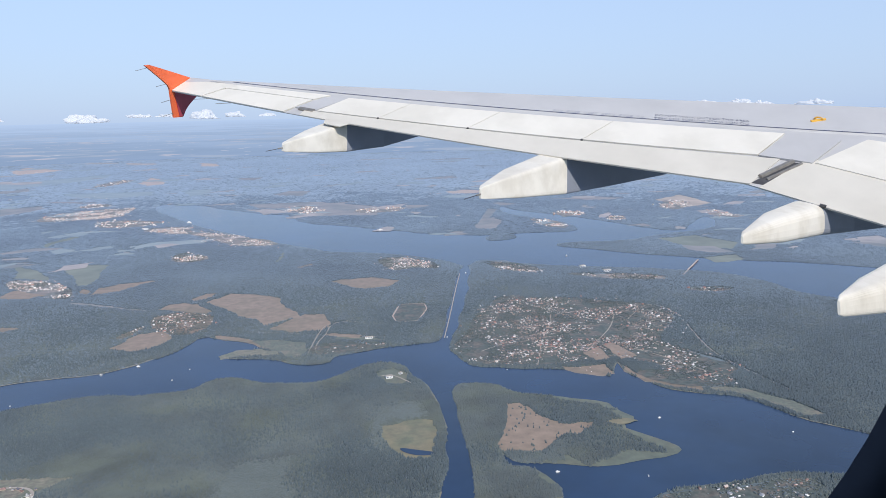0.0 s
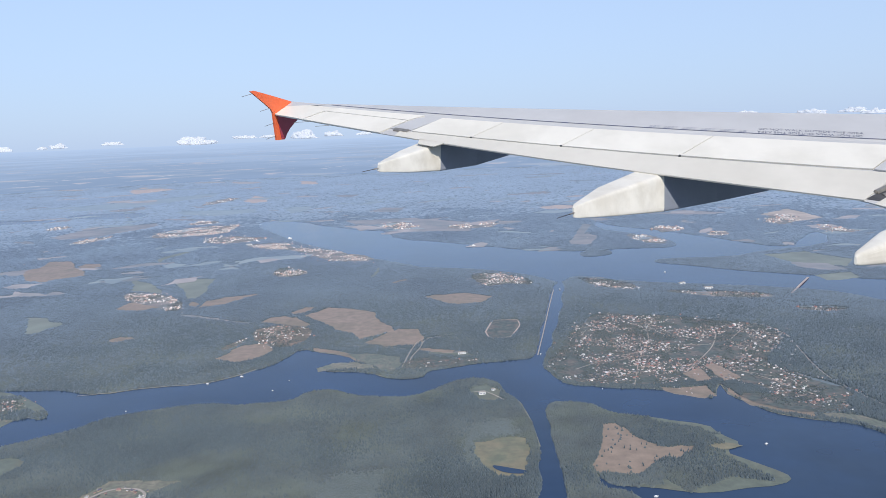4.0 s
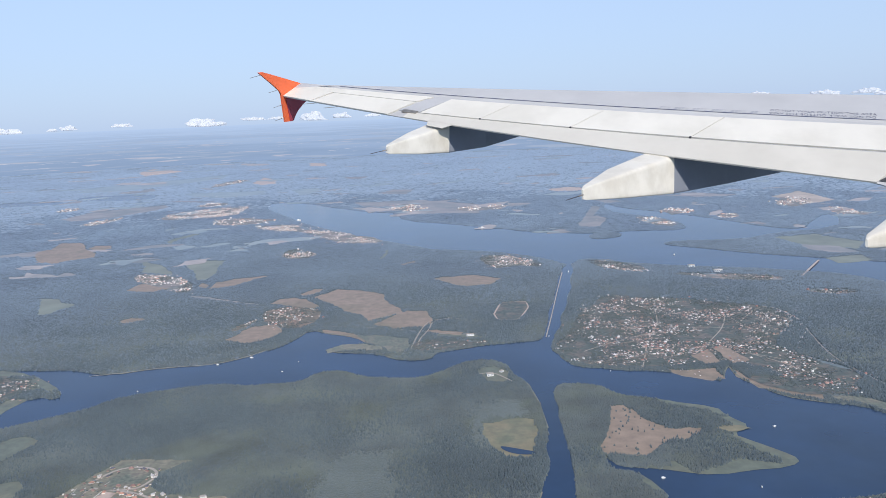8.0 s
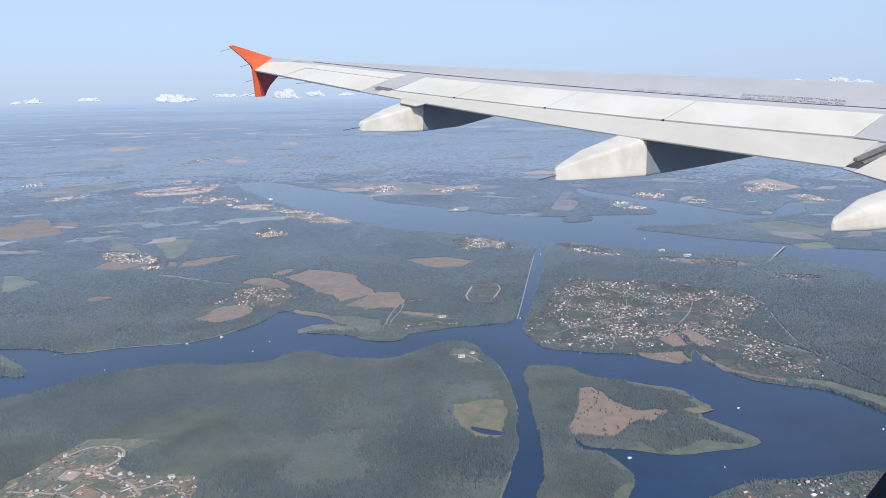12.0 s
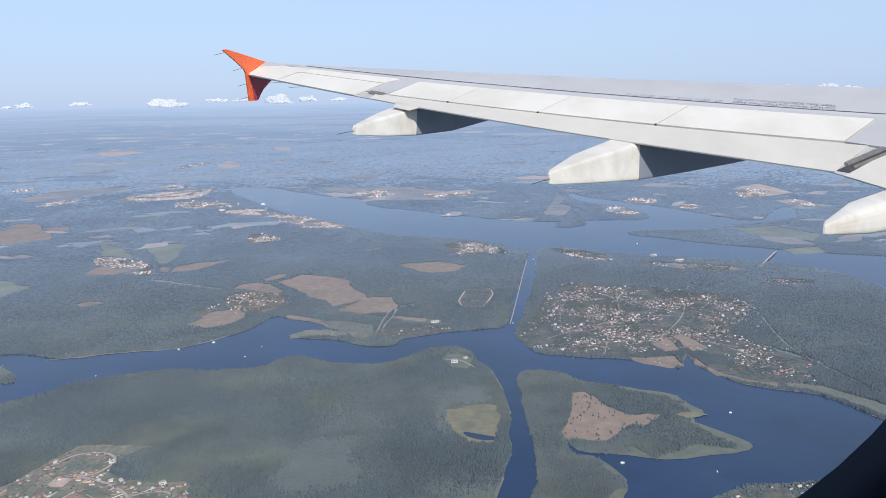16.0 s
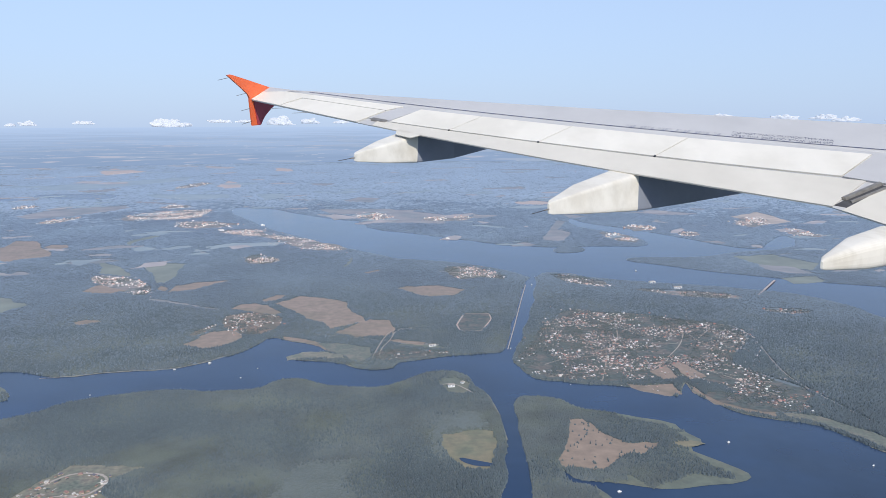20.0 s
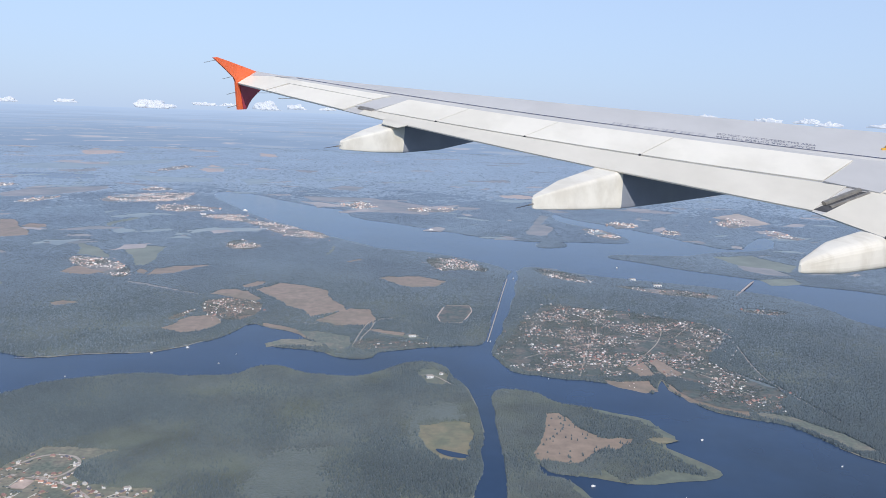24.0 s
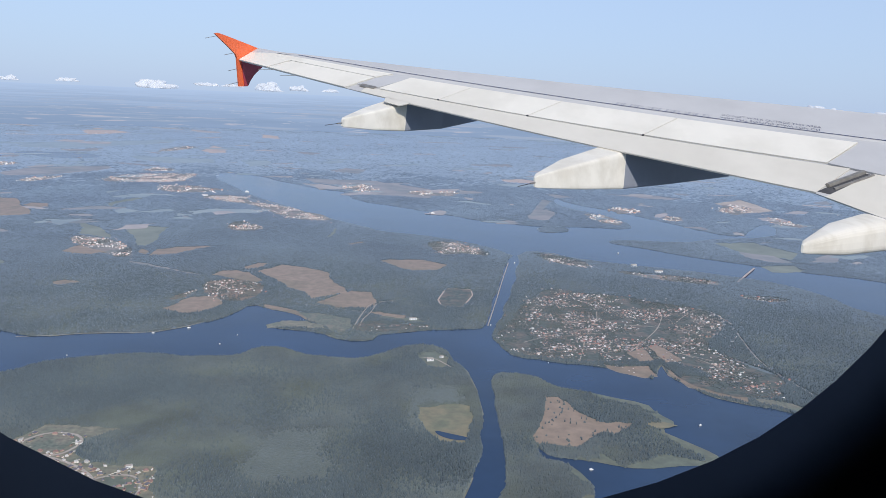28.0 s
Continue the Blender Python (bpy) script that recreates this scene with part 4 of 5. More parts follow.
SPACING = dict(main=1.55, v=2.1, b=1.7, ab=2.0, w=3.4, x=1.5, woody=2.2, shore=2.0, shore2=2.4, shore3=2.0, nw=1.7, e=2.1, f=1.8, f2=5.0, e2=3.2)
village = None
for nm, poly in towns.items():
    lo, hi = poly.min(0), poly.max(0)
    mid = (lo + hi) / 2
    d = np.hypot(*mid)
    step = SPACING.get(nm, max(2.2, d / 240))
    step *= 1 if d < 450 else 0.78
    turn = 0.35
    c, s = math.cos(turn), math.sin(turn)
    half = np.hypot(*(hi - lo)) / 2
    gx, gy = np.meshgrid(np.arange(-half, half, step * 0.52), np.arange(-half, half, step * 1.25))
    g = np.stack([gx.ravel(), gy.ravel()], 1) + rng.uniform(-1, 1, (gx.size, 2)) * np.array((0.3, 0.2)) * step
    g = np.stack([g[:, 0] * c - g[:, 1] * s, g[:, 0] * s + g[:, 1] * c], 1) + mid
    patch = np.array([noise.noise(Vector((x / 16, y / 16, 8.1))) for x, y in g])
    fine_ = np.array([noise.noise(Vector((x / 5, y / 5, 2.7))) for x, y in g])
    g = g[inside(g + rng.normal(0, 0.075, g.shape) * half, poly) & (~inside(g, south) | (nm == "x")) & ~inside(g, north) & (patch + 0.5 * fine_ + rng.normal(0, 0.14, len(g)) > -0.02) & (rng.random(len(g)) < 0.75)]
    if not len(g):
        continue
    if nm == "main":
        lanes = []
        for j, across in enumerate(np.arange(-half, half, step * 1.25)[::3]):
            along = np.arange(-half, half, 1.2)
            q = np.stack([along * c - (across + step * 0.6) * s, along * s + (across + step * 0.6) * c], 1) + mid
            lived = inside(q, poly) & (np.array([noise.noise(Vector((x / 16, y / 16, 8.1))) for x, y in q]) > -0.05 + 0.1 * (j % 2))
            run_ = []
            for p_, ok_ in zip(q, np.r_[lived[:-1], False]):
                if ok_:
                    run_.append(p_)
                else:
                    if len(run_) > 6:
                        lanes.append(run_)
                    run_ = []
    yaw = turn + rng.choice([0, math.pi / 2], len(g)) + rng.normal(0, 0.12, len(g))
    size = min(step, 1.6 if d < 580 else 2.4) * rng.uniform(0.115, 0.215, len(g)) * (1 if d < 400 else 1.15) * rng.choice([0.7, 0.9, 1, 1.1, 1.7], len(g))
    if nm == "v":
        village = (g, yaw, size)
        continue
    verts, faces, idx = house_arrays(g, yaw, size, size * rng.uniform(0.6, 1.1, len(g)))
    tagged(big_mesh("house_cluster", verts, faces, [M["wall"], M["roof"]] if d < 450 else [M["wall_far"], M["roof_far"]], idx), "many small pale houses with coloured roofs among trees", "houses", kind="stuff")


def block(a, b_, c, z0, z1):
    return [(c[0] + sx * a, c[1] + sy * b_, z) for z in (z0, z1) for sx, sy in ((-1, -1), (1, -1), (1, 1), (-1, 1))], [(0, 1, 5, 4), (1, 2, 6, 5), (2, 3, 7, 6), (3, 0, 4, 7), (4, 5, 6, 7)]


def hip(a, b_, c, z0, z1, ridge):
    """A hipped roof with eaves."""
    vs = [(c[0] + sx * a, c[1] + sy * b_, z0) for sx, sy in ((-1, -1), (1, -1), (1, 1), (-1, 1))] + [(c[0] - ridge * a, c[1], z1), (c[0] + ridge * a, c[1], z1)]
    return vs, [(0, 1, 5, 4), (1, 2, 5), (2, 3, 4, 5), (3, 0, 4), (3, 2, 1, 0)]


def house(wall, roof, long, high, flat, label):
    """A village house: main block and side wing, roofs, a chimney, windows."""
    top = new("house")
    w = 0.62 * long
    piece("wall", *block(long, w, (0, 0), 0, high), M[wall], top)
    piece("wing_wall", *block(0.5 * long, 0.5 * w, (0.7 * long, -0.9 * w), 0, 0.8 * high), M[wall], top)
    if flat:
        piece("roof", *block(1.04 * long, 1.04 * w, (0, 0), high, 1.12 * high), M[roof], top)
        piece("wing_roof", *block(0.54 * long, 0.54 * w, (0.7 * long, -0.92 * w), 0.8 * high, 0.9 * high), M[roof], top)
    else:
        piece("roof", *hip(1.12 * long, 1.18 * w, (0, 0), 0.98 * high, 1.75 * high, 0.5), M[roof], top)
        piece("wing_roof", *hip(0.6 * long, 0.6 * w, (0.7 * long, -0.92 * w), 0.79 * high, 1.3 * high, 0.3), M[roof], top)
    piece("chimney", *block(0.06 * long, 0.06 * long, (0.3 * long, 0.2 * w), 0.9 * high, 1.9 * high), M[wall], top)
    for k in (-0.55, 0, 0.5):
        piece("window", *block(0.11 * long, 0.01, (k * long, -w), 0.4 * high, 0.75 * high), M["navy"], top)
    return tagged(top, label, "house", "village houses")


STYLES = dict(w=("white_wall", "pale_roof", 0.5, 0.55, True, "large white village house with a flat pale roof"), o=("white_wall", "orange_roof", 0.62, 0.4, False, "village house with pale walls and an orange tiled roof"),
              d=("brown_wall", "slate_roof", 0.6, 0.42, False, "village house with a dark grey hipped roof"), b=("brown_wall", "rust_roof", 0.6, 0.42, False, "village house with a brown hipped roof"),
              l=("white_wall", "pale_roof", 0.4, 0.3, False, "small pale village house with a light hipped roof"))
VILLAGE = [(-113.6, 191.6, 'w', 25), (-112.1, 196.3, 'd', 65), (-106.3, 196.3, 'b', 20), (-102.0, 195.8, 'd', -30), (-97.5, 191.0, 'w', 110), (-96.4, 185.1, 'd', 110), (-96.7, 183.7, 'l', 25), (-101.9, 181.4, 'o', 20), (-99.3, 180.3, 'o', 20), (-97.1, 179.0, 'o', 20), (-107.4, 182.2, 'o', 110), (-105.0, 185.9, 'b', -20), (-102.6, 185.1, 'l', 65), (-100.7, 185.7, 'b', 20), (-92.6, 180.5, 'w', 25), (-89.9, 180.7, 'w', -20), (-87.5, 177.9, 'd', -20), (-93.0, 177.8, 'd', 65), (-91.1, 176.2, 'd', 65), (-88.8, 173.8, 'd', 25), (-88.1, 174.5, 'l', 20), (-85.2, 176.7, 'l', 65), (-83.7, 174.6, 'd', 25), (-77.4, 178.9, 'w', 20), (-79.5, 176.4, 'l', -30), (-78.4, 176.9, 'd', 65), (-74.2, 175.9, 'l', 65), (-72.7, 177.2, 'b', 25), (-69.4, 171.7, 'b', 25), (-69.7, 170.2, 'd', 65), (-69.3, 173.0, 'l', 65), (-107.6, 174.2, 'b', -30), (-108.4, 173.2, 'b', -30), (-105.7, 173.0, 'l', 65), (-99.3, 171.5, 'o', 20), (-95.0, 166.9, 'l', -20), (-91.7, 168.7, 'w', 65), (-90.4, 169.1, 'b', -30), (-87.1, 167.7, 'b', 110), (-84.5, 170.3, 'o', -20), (-85.2, 169.5, 'd', 25), (-111.6, 170.4, 'o', 25), (-111.8, 166.7, 'b', 25), (-117.2, 180.3, 'b', 110), (-114.1, 187.9, 'o', 65), (-84.1, 178.8, 'l', 20), (-88.7, 165.7, 'd', -20), (-91.8, 166.2, 'd', 65), (-100.2, 165.9, 'l', 20), (-86.0, 176.5, 'b', 65), (-90.1, 177.5, 'd', -20), (-96.4, 181.4, 'l', -30), (-98.8, 175.9, 'b', 65), (-77.7, 166.7, 'l', -20), (-111.2, 172.7, 'l', 25)]
WALLS = [((-109.2, 178.1), (-108.5, 183.2)), ((-105.7, 171.7), (-104.5, 176.1)), ((-101.6, 171.7), (-100.0, 175.6)), ((-96.1, 173.8), (-88.8, 168.7)), ((-88.5, 171.7), (-86.2, 173.8)), ((-109.5, 186.7), (-109.0, 188.5)), ((-99.1, 191.0), (-97.0, 192.8)), ((-81.4, 174.3), (-79.5, 176.5)), ((-116.7, 184.9), (-116.5, 181.4))]
NEAR_EDGE = 187.5
firsts = {}
for x, y, style, turn in VILLAGE:
    m = pose(x, y, 0.1, 0, 0, turn)
    if style in firsts:
        copy_thing(firsts[style], m)
    else:
        firsts[style] = house(*STYLES[style])
        firsts[style].matrix_world = m
plots = []
for road_ in ("v1", "v2", "v3", "v4", "v5"):
    line_ = smooth_line(ROADS[road_][1], 2, closed=False)
    gone = np.r_[0, np.cumsum(np.hypot(*np.diff(line_, axis=0).T))]
    for k, d in enumerate(np.arange(1.0, gone[-1], 1.9)):
        p_ = np.array([np.interp(d, gone, line_[:, j]) for j in (0, 1)])
        e_ = np.array([np.interp(d + 0.2, gone, line_[:, j]) for j in (0, 1)]) - p_
        side = np.array((-e_[1], e_[0])) / (np.hypot(*e_) + 1e-9) * (1 if k % 2 else -1)
        p_ = p_ + side * rng.uniform(1.1, 2.0)
        if all(math.hypot(p_[0] - q[0], p_[1] - q[1]) > 1.15 for q in VILLAGE + plots) and rng.random() < 0.8:
            plots.append((float(p_[0]), float(p_[1]), "ldbdbb"[int(rng.integers(6))], math.degrees(math.atan2(e_[1], e_[0])) + rng.normal(0, 6)))
for x, y, style, turn in plots:
    copy_thing(firsts[style], pose(x, y, 0.1, 0, 0, turn) @ Matrix.Scale(rng.uniform(0.5, 0.8), 4))
sheds = [(x + rng.uniform(-1.6, 1.6), y + rng.uniform(-1.6, 1.6), s_, t_) for x, y, s_, t_ in VILLAGE for _ in range(2)]
for k, (x, y, style, turn) in enumerate(sheds):
    shed = tagged(new("shed"), "small pale shed beside a village house", "shed", "village sheds")
    w = rng.uniform(0.16, 0.32)
    piece("wall", *block(w, 0.6 * w, (0, 0), 0, 0.3), M["white_wall" if k % 2 else "brown_wall"], shed)
    piece("roof", *hip(1.15 * w, 0.75 * w, (0, 0), 0.29, 0.44, 0.9), M[("pale_roof", "rust_roof", "slate_roof")[k % 3]], shed)
    shed.matrix_world = pose(x, y, 0.1, 0, 0, turn + 90 * (k % 2))
g, yaw, size = village
for i in np.flatnonzero(np.hypot(g[:, 0], g[:, 1]) < NEAR_EDGE):
    copy_thing(firsts["dbldbo"[i % 6]], pose(g[i][0], g[i][1], 0.1, 0, 0, math.degrees(yaw[i])) @ Matrix.Scale(rng.uniform(0.55, 0.85), 4))
for a_, b_ in WALLS:
    d = np.subtract(b_, a_)
    n_ = np.array((-d[1], d[0])) / np.hypot(*d) * 0.035
    corners = [np.add(a_, n_), np.subtract(a_, n_), np.subtract(b_, n_), np.add(b_, n_)]
    tagged(piece("garden_wall", [(*c, z) for z in (0.04, 0.24) for c in corners], [(0, 1, 5, 4), (1, 2, 6, 5), (2, 3, 7, 6), (3, 0, 4, 7), (4, 5, 6, 7)], M["white_wall"], fix=True), "long white garden wall between village plots", "garden wall", "garden walls")

# ---- country too far off to tell apart: patchwork fields and scattered roofs ----


def patchwork(name, polys, material, label, category, z):
    verts, faces = [], []
    for k, poly in enumerate(polys):
        rim_ = [Vector((x, y, z + 0.0004 * k)) for x, y in poly]
        o = len(verts)
        verts += rim_
        faces += [tuple(o + q for q in (t if (rim_[t[1]] - rim_[t[0]]).cross(rim_[t[2]] - rim_[t[0]]).z > 0 else t[::-1])) for t in tessellate_polygon([rim_])]
    return tagged(big_mesh(name, verts, faces, [material]), label, category, kind="stuff")


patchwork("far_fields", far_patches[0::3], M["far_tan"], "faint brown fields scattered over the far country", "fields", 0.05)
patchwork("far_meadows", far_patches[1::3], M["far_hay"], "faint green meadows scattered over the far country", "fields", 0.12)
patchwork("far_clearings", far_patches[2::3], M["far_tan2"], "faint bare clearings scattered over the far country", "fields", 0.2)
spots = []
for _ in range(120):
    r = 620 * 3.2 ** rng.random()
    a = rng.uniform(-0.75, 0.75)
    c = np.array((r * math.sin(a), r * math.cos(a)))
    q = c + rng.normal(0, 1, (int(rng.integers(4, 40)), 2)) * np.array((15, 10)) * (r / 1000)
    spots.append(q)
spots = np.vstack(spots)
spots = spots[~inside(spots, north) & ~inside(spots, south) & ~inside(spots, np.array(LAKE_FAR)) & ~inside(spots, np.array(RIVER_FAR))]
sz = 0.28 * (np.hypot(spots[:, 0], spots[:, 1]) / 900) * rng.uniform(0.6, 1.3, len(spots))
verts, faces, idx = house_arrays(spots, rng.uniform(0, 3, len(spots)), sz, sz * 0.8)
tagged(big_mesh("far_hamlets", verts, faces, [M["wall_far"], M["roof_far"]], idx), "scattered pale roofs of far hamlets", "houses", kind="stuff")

# ---- clouds along the horizon ----


ball_bm = bmesh.new()
bmesh.ops.create_icosphere(ball_bm, subdivisions=5, radius=1)
BALL_V = [v.co.normalized() for v in ball_bm.verts]
BALL_F = np.array([[v.index for v in f.verts] for f in ball_bm.faces])
ball_bm.free()


def cloud(az, up, wide, tall, seed, dist=1990):
    """A cumulus: a flat base and a billowing top."""
    off = Vector((seed * 7.3, seed * 1.9, 0))
    skin_ = []
    for d in BALL_V:
        q = Vector((d.x * wide / tall, d.y * 1.5, d.z)) * 0.9 + off
        r = 0.44 + 0.36 * noise.noise(q) + 0.18 * (1 - abs(noise.noise(q * 1.7))) + 0.05 * (1 - abs(noise.noise(q * 3.7)))
        skin_.append((d.x * r * wide * 0.6, d.y * r * tall, d.z * r * tall * (0.72 if d.z > 0 else 0.08)))
    ob = big_mesh("cloud", skin_, BALL_F, [M["cloud"]], smooth=True)
    a = radians(az)
    ob.matrix_world = pose(dist * math.sin(a), dist * math.cos(a), EYE[2] + up, 0, 0, -az)
    return tagged(ob, "small white cumulus cloud low over the horizon", "cloud", "horizon clouds")


cn = M["cloud"].node_tree
dif, tra, two = (cn.nodes.new("ShaderNode" + k) for k in ("BsdfDiffuse", "BsdfTranslucent", "MixShader"))
dif.inputs[0].default_value = tra.inputs[0].default_value = (0.97, 0.97, 0.975, 1)
two.inputs[0].default_value = 0.35
cn.links.new(dif.outputs[0], two.inputs[1])
cn.links.new(tra.outputs[0], two.inputs[2])
thin_, veil = cn.nodes.new("ShaderNodeBsdfTransparent"), cn.nodes.new("ShaderNodeMixShader")
veil.inputs[0].default_value = 0.42
cn.links.new(two.outputs[0], veil.inputs[1])
cn.links.new(thin_.outputs[0], veil.inputs[2])
cn.links.new(veil.outputs[0], cn.nodes["Material Output"].inputs[0])
for row in ((-29.6, 3.9, 53, 19, 3), (-26.18, 6.7, 63, 16, 4), (-20.49, -0.0, 117, 38, 5), (-16.94, 10.0, 69, 16, 6), (-15.12, 10.1, 63, 13, 7), (-12.45, 4.4, 78, 41, 8), (-10.34, 7.3, 69, 25, 9), (-30.66, 2.6, 31, 13, 10), (18.98, 16.9, 56, 14, 11), (20.52, 18.1, 69, 17, 12),
            (24.64, 10.8, 94, 22, 13), (27.35, 11.9, 69, 22, 14), (28.66, 6.5, 78, 19, 15), (14.37, 18.8, 47, 13, 16), (-33.73, 1.2, 94, 25, 17), (-36.64, 3.6, 78, 28, 18), (-8.0, 7.4, 56, 16, 19), (-3.67, 10.4, 63, 19, 20), (32.24, 6.3, 94, 22, 21), (1.57, 13.4, 63, 16, 22)):
    cloud(*row)

# ---- the wing ----
WING = Matrix(((0.86411, 0.49373, -0.0977, 6.694), (-0.47919, 0.74769, -0.45972, 12.416), (-0.15393, 0.44406, 0.88267, 98.612), (0, 0, 0, 1)))
wing = tagged(new("aircraft_wing"), "white and grey airliner wing with an orange tip fence", "wing")
wing.matrix_world = WING
SPAN = 13.47


def at(s, w, z=0.0):
    """A point of the wing: s along the span from the kink to the tip, w forward, z off the upper skin."""
    return (-s, w, z)


def trailing(s):
    return -0.19 * math.sin(math.pi * s / SPAN) if s > 0 else 0.2587 * s - 0.03


def hinge(s):
    return 1.03 - 0.14 * s + 0.0045 * s * s


def navy_w(s):
    return 2.14 - 0.155 * s + 0.0038 * s * s


def crest(s):
    return 3.2 - 0.205 * s + 0.0014 * s * s


def aileron_w(s):
    return 0.59 - 0.038 * (s - 9.58)


# main skin: a closed aerofoil from the tip to the fuselage
stations = np.linspace(SPAN, -11.5, 72)
rows_ = []
for s in stations:
    te, cr = trailing(s) + 0.02, crest(s)
    if s > 12.2:
        cr -= 0.2 * ((s - 12.2) / 1.27) ** 2
    c = (cr - te) / 0.62
    prof = [(te, -0.035), (te + 0.25 * (cr - te), -0.035), (te + 0.5 * (cr - te), -0.034)]
    nv = navy_w(s)
    prof += [(nv - 0.06, -0.03), (nv, 0.0), (nv + 0.45 * (cr - nv), 0.0), (cr - 0.06 * c, -0.004), (cr, -0.012), (cr + 0.03 * c, -0.035 * c), (cr + 0.07 * c, -0.075 * c), (cr + 0.11 * c, -0.12 * c),
             (cr + 0.12 * c, -0.15 * c), (cr + 0.08 * c, -0.17 * c), (cr, -0.15 * c), (te + 0.5 * (cr - te), -0.05 * c - 0.04), (te + 0.2 * (cr - te), -0.012 * c - 0.05), (te, -0.055)]
    rows_.append([at(s, w, z) for w, z in prof])
k = len(rows_[0])
verts = [v for r in rows_ for v in r]
faces = [(i * k + j, i * k + (j + 1) % k, (i + 1) * k + (j + 1) % k, (i + 1) * k + j) for i in range(len(rows_) - 1) for j in range(k)]
faces += [tuple(range(k)), tuple((len(rows_) - 1) * k + j for j in range(k))]
piece("upper_skin", verts, faces, M["skin"], wing, "pale grey wing skin", fix=True)


def panel(name, s0, s1, low, high, material, z=0.0, thick=0.03, skew=0.0, label="", n=10, droop=0.0, parent=None, skew_end=None):
    """A control surface lying in the skin; skew: how far its front edge is shifted along the span."""
    m = 4
    grid = []
    for i in range(n + 1):
        for j in range(m + 1):
            f = j / m
            s = s0 + (s1 - s0) * i / n
            w = low(s) + (high(s) - low(s)) * f
            k = skew if skew_end is None else skew + (skew_end - skew) * i / n
            grid.append((s + k * f, w, z - droop * (1 - f)))
    top = [at(*g) for g in grid]
    bot = [at(a, b, c - thick) for a, b, c in grid]
    o = len(top)
    fs = []
    for i in range(n):
        for j in range(m):
            a, b, c, d = i * (m + 1) + j, i * (m + 1) + j + 1, (i + 1) * (m + 1) + j + 1, (i + 1) * (m + 1) + j
            fs += [(a, b, c, d), (o + d, o + c, o + b, o + a)]
    for i in range(n):
        for j in (0, m):
            a, d = i * (m + 1) + j, (i + 1) * (m + 1) + j
            fs.append((a, d, o + d, o + a))
    for j in range(m):
        for i in (0, n):
            a, b = i * (m + 1) + j, i * (m + 1) + j + 1
            fs.append((a, b, o + b, o + a))
    return piece(name, top + bot, fs, material, parent or wing, label, fix=True)


GAP = 0.008
panel("aileron", 12.48, 10.06, trailing, lambda s: aileron_w(s) - GAP, M["panel"], label="white aileron panel", skew=-0.35)
panel("outer_flap", 9.6, 0.02, trailing, lambda s: hinge(s) - GAP, M["flap"], z=-0.012, label="white outer flap", n=30, skew_end=-0.42)
for a, b in ((9.3, 7.75), (7.75, 5.67), (5.67, 3.27), (3.27, -0.01)):
    panel("spoiler", a - GAP, b + GAP, lambda s: hinge(s) + GAP, lambda s: navy_w(s) - 0.14, M["panel"], skew=-0.4, label="white spoiler panel")
for s in (7.75, 5.67, 3.27):
    panel("hinge_notch", s + 0.035, s - 0.005, lambda s: hinge(s) - 0.018, lambda s: hinge(s) + 0.02, M["dark"], z=0.004, n=2, label="small dark notch at the spoiler hinge")
panel("tip_panel", 13.4, 9.7, lambda s: aileron_w(s) + GAP, lambda s: navy_w(s) - 0.1, M["panel"], z=-0.004, skew_end=-0.3, label="white fixed tip panel")
panel("tip_edge", 13.46, 12.5, trailing, lambda s: aileron_w(s) + 0.02, M["panel"], z=0.002, skew_end=-0.3, label="white wing-tip edge panel", n=5)
panel("flap_end_panel", 9.9, 9.34, lambda s: hinge(s) + 0.05, lambda s: navy_w(s) - 0.2, M["skin"], z=-0.008, skew=-0.4, label="grey fixed panel between flap and aileron")
panel("vent_grille", 9.78, 9.38, lambda s: 0.06, lambda s: 0.17, M["metal"], z=0.004, n=3, label="small dark grey grille")
panel("kink_panel", -0.02, -0.95, lambda s: 1.02, lambda s: 2.0, M["skin"], z=0.004, skew=-0.45, label="grey fixed panel at the wing kink", n=4)
panel("inner_flap", -0.14, -7.0, trailing, lambda s: 1.04 + 0.214 * (s + 0.99) - GAP, M["flap"], z=-0.02, skew=-0.75, label="white inner flap", n=16)
panel("inner_spoiler", -1.0, -6.0, lambda s: 1.04 + 0.214 * (s + 0.99) + GAP, lambda s: 2.15 + 0.05 * (s + 1.8), M["panel"], skew=-0.86, label="white inner spoiler panel", n=12)

panel("flap_well", 0.0, -0.32, lambda s: 0.06, lambda s: 0.98, M["dark"], z=-0.024, thick=0.008, skew=-0.6, label="dark open gap between the flaps", n=3)

tab = [(8.92, -0.14), (8.83, -0.335), (8.42, -0.36), (8.28, -0.2), (8.26, -0.14)]
tab_v = [at(s, w, z) for z in (-0.012, -0.03) for s, w in tab]
piece("flap_tab", tab_v, [tuple(range(5)), tuple(range(9, 4, -1))] + [(i, (i + 1) % 5, 5 + (i + 1) % 5, 5 + i) for i in range(5)], M["flap"], wing, "white flap tab over the fairing", fix=True)

# navy border line along the walkway
pts = np.linspace(12.2, -7, 60)
vv = [at(s, navy_w(s) + d, 0.006) for s in pts for d in (-0.009, 0.009)]
piece("border_line", vv, [(2 * i, 2 * i + 1, 2 * i + 3, 2 * i + 2) for i in range(59)], M["navy"], wing, "thin navy border line")

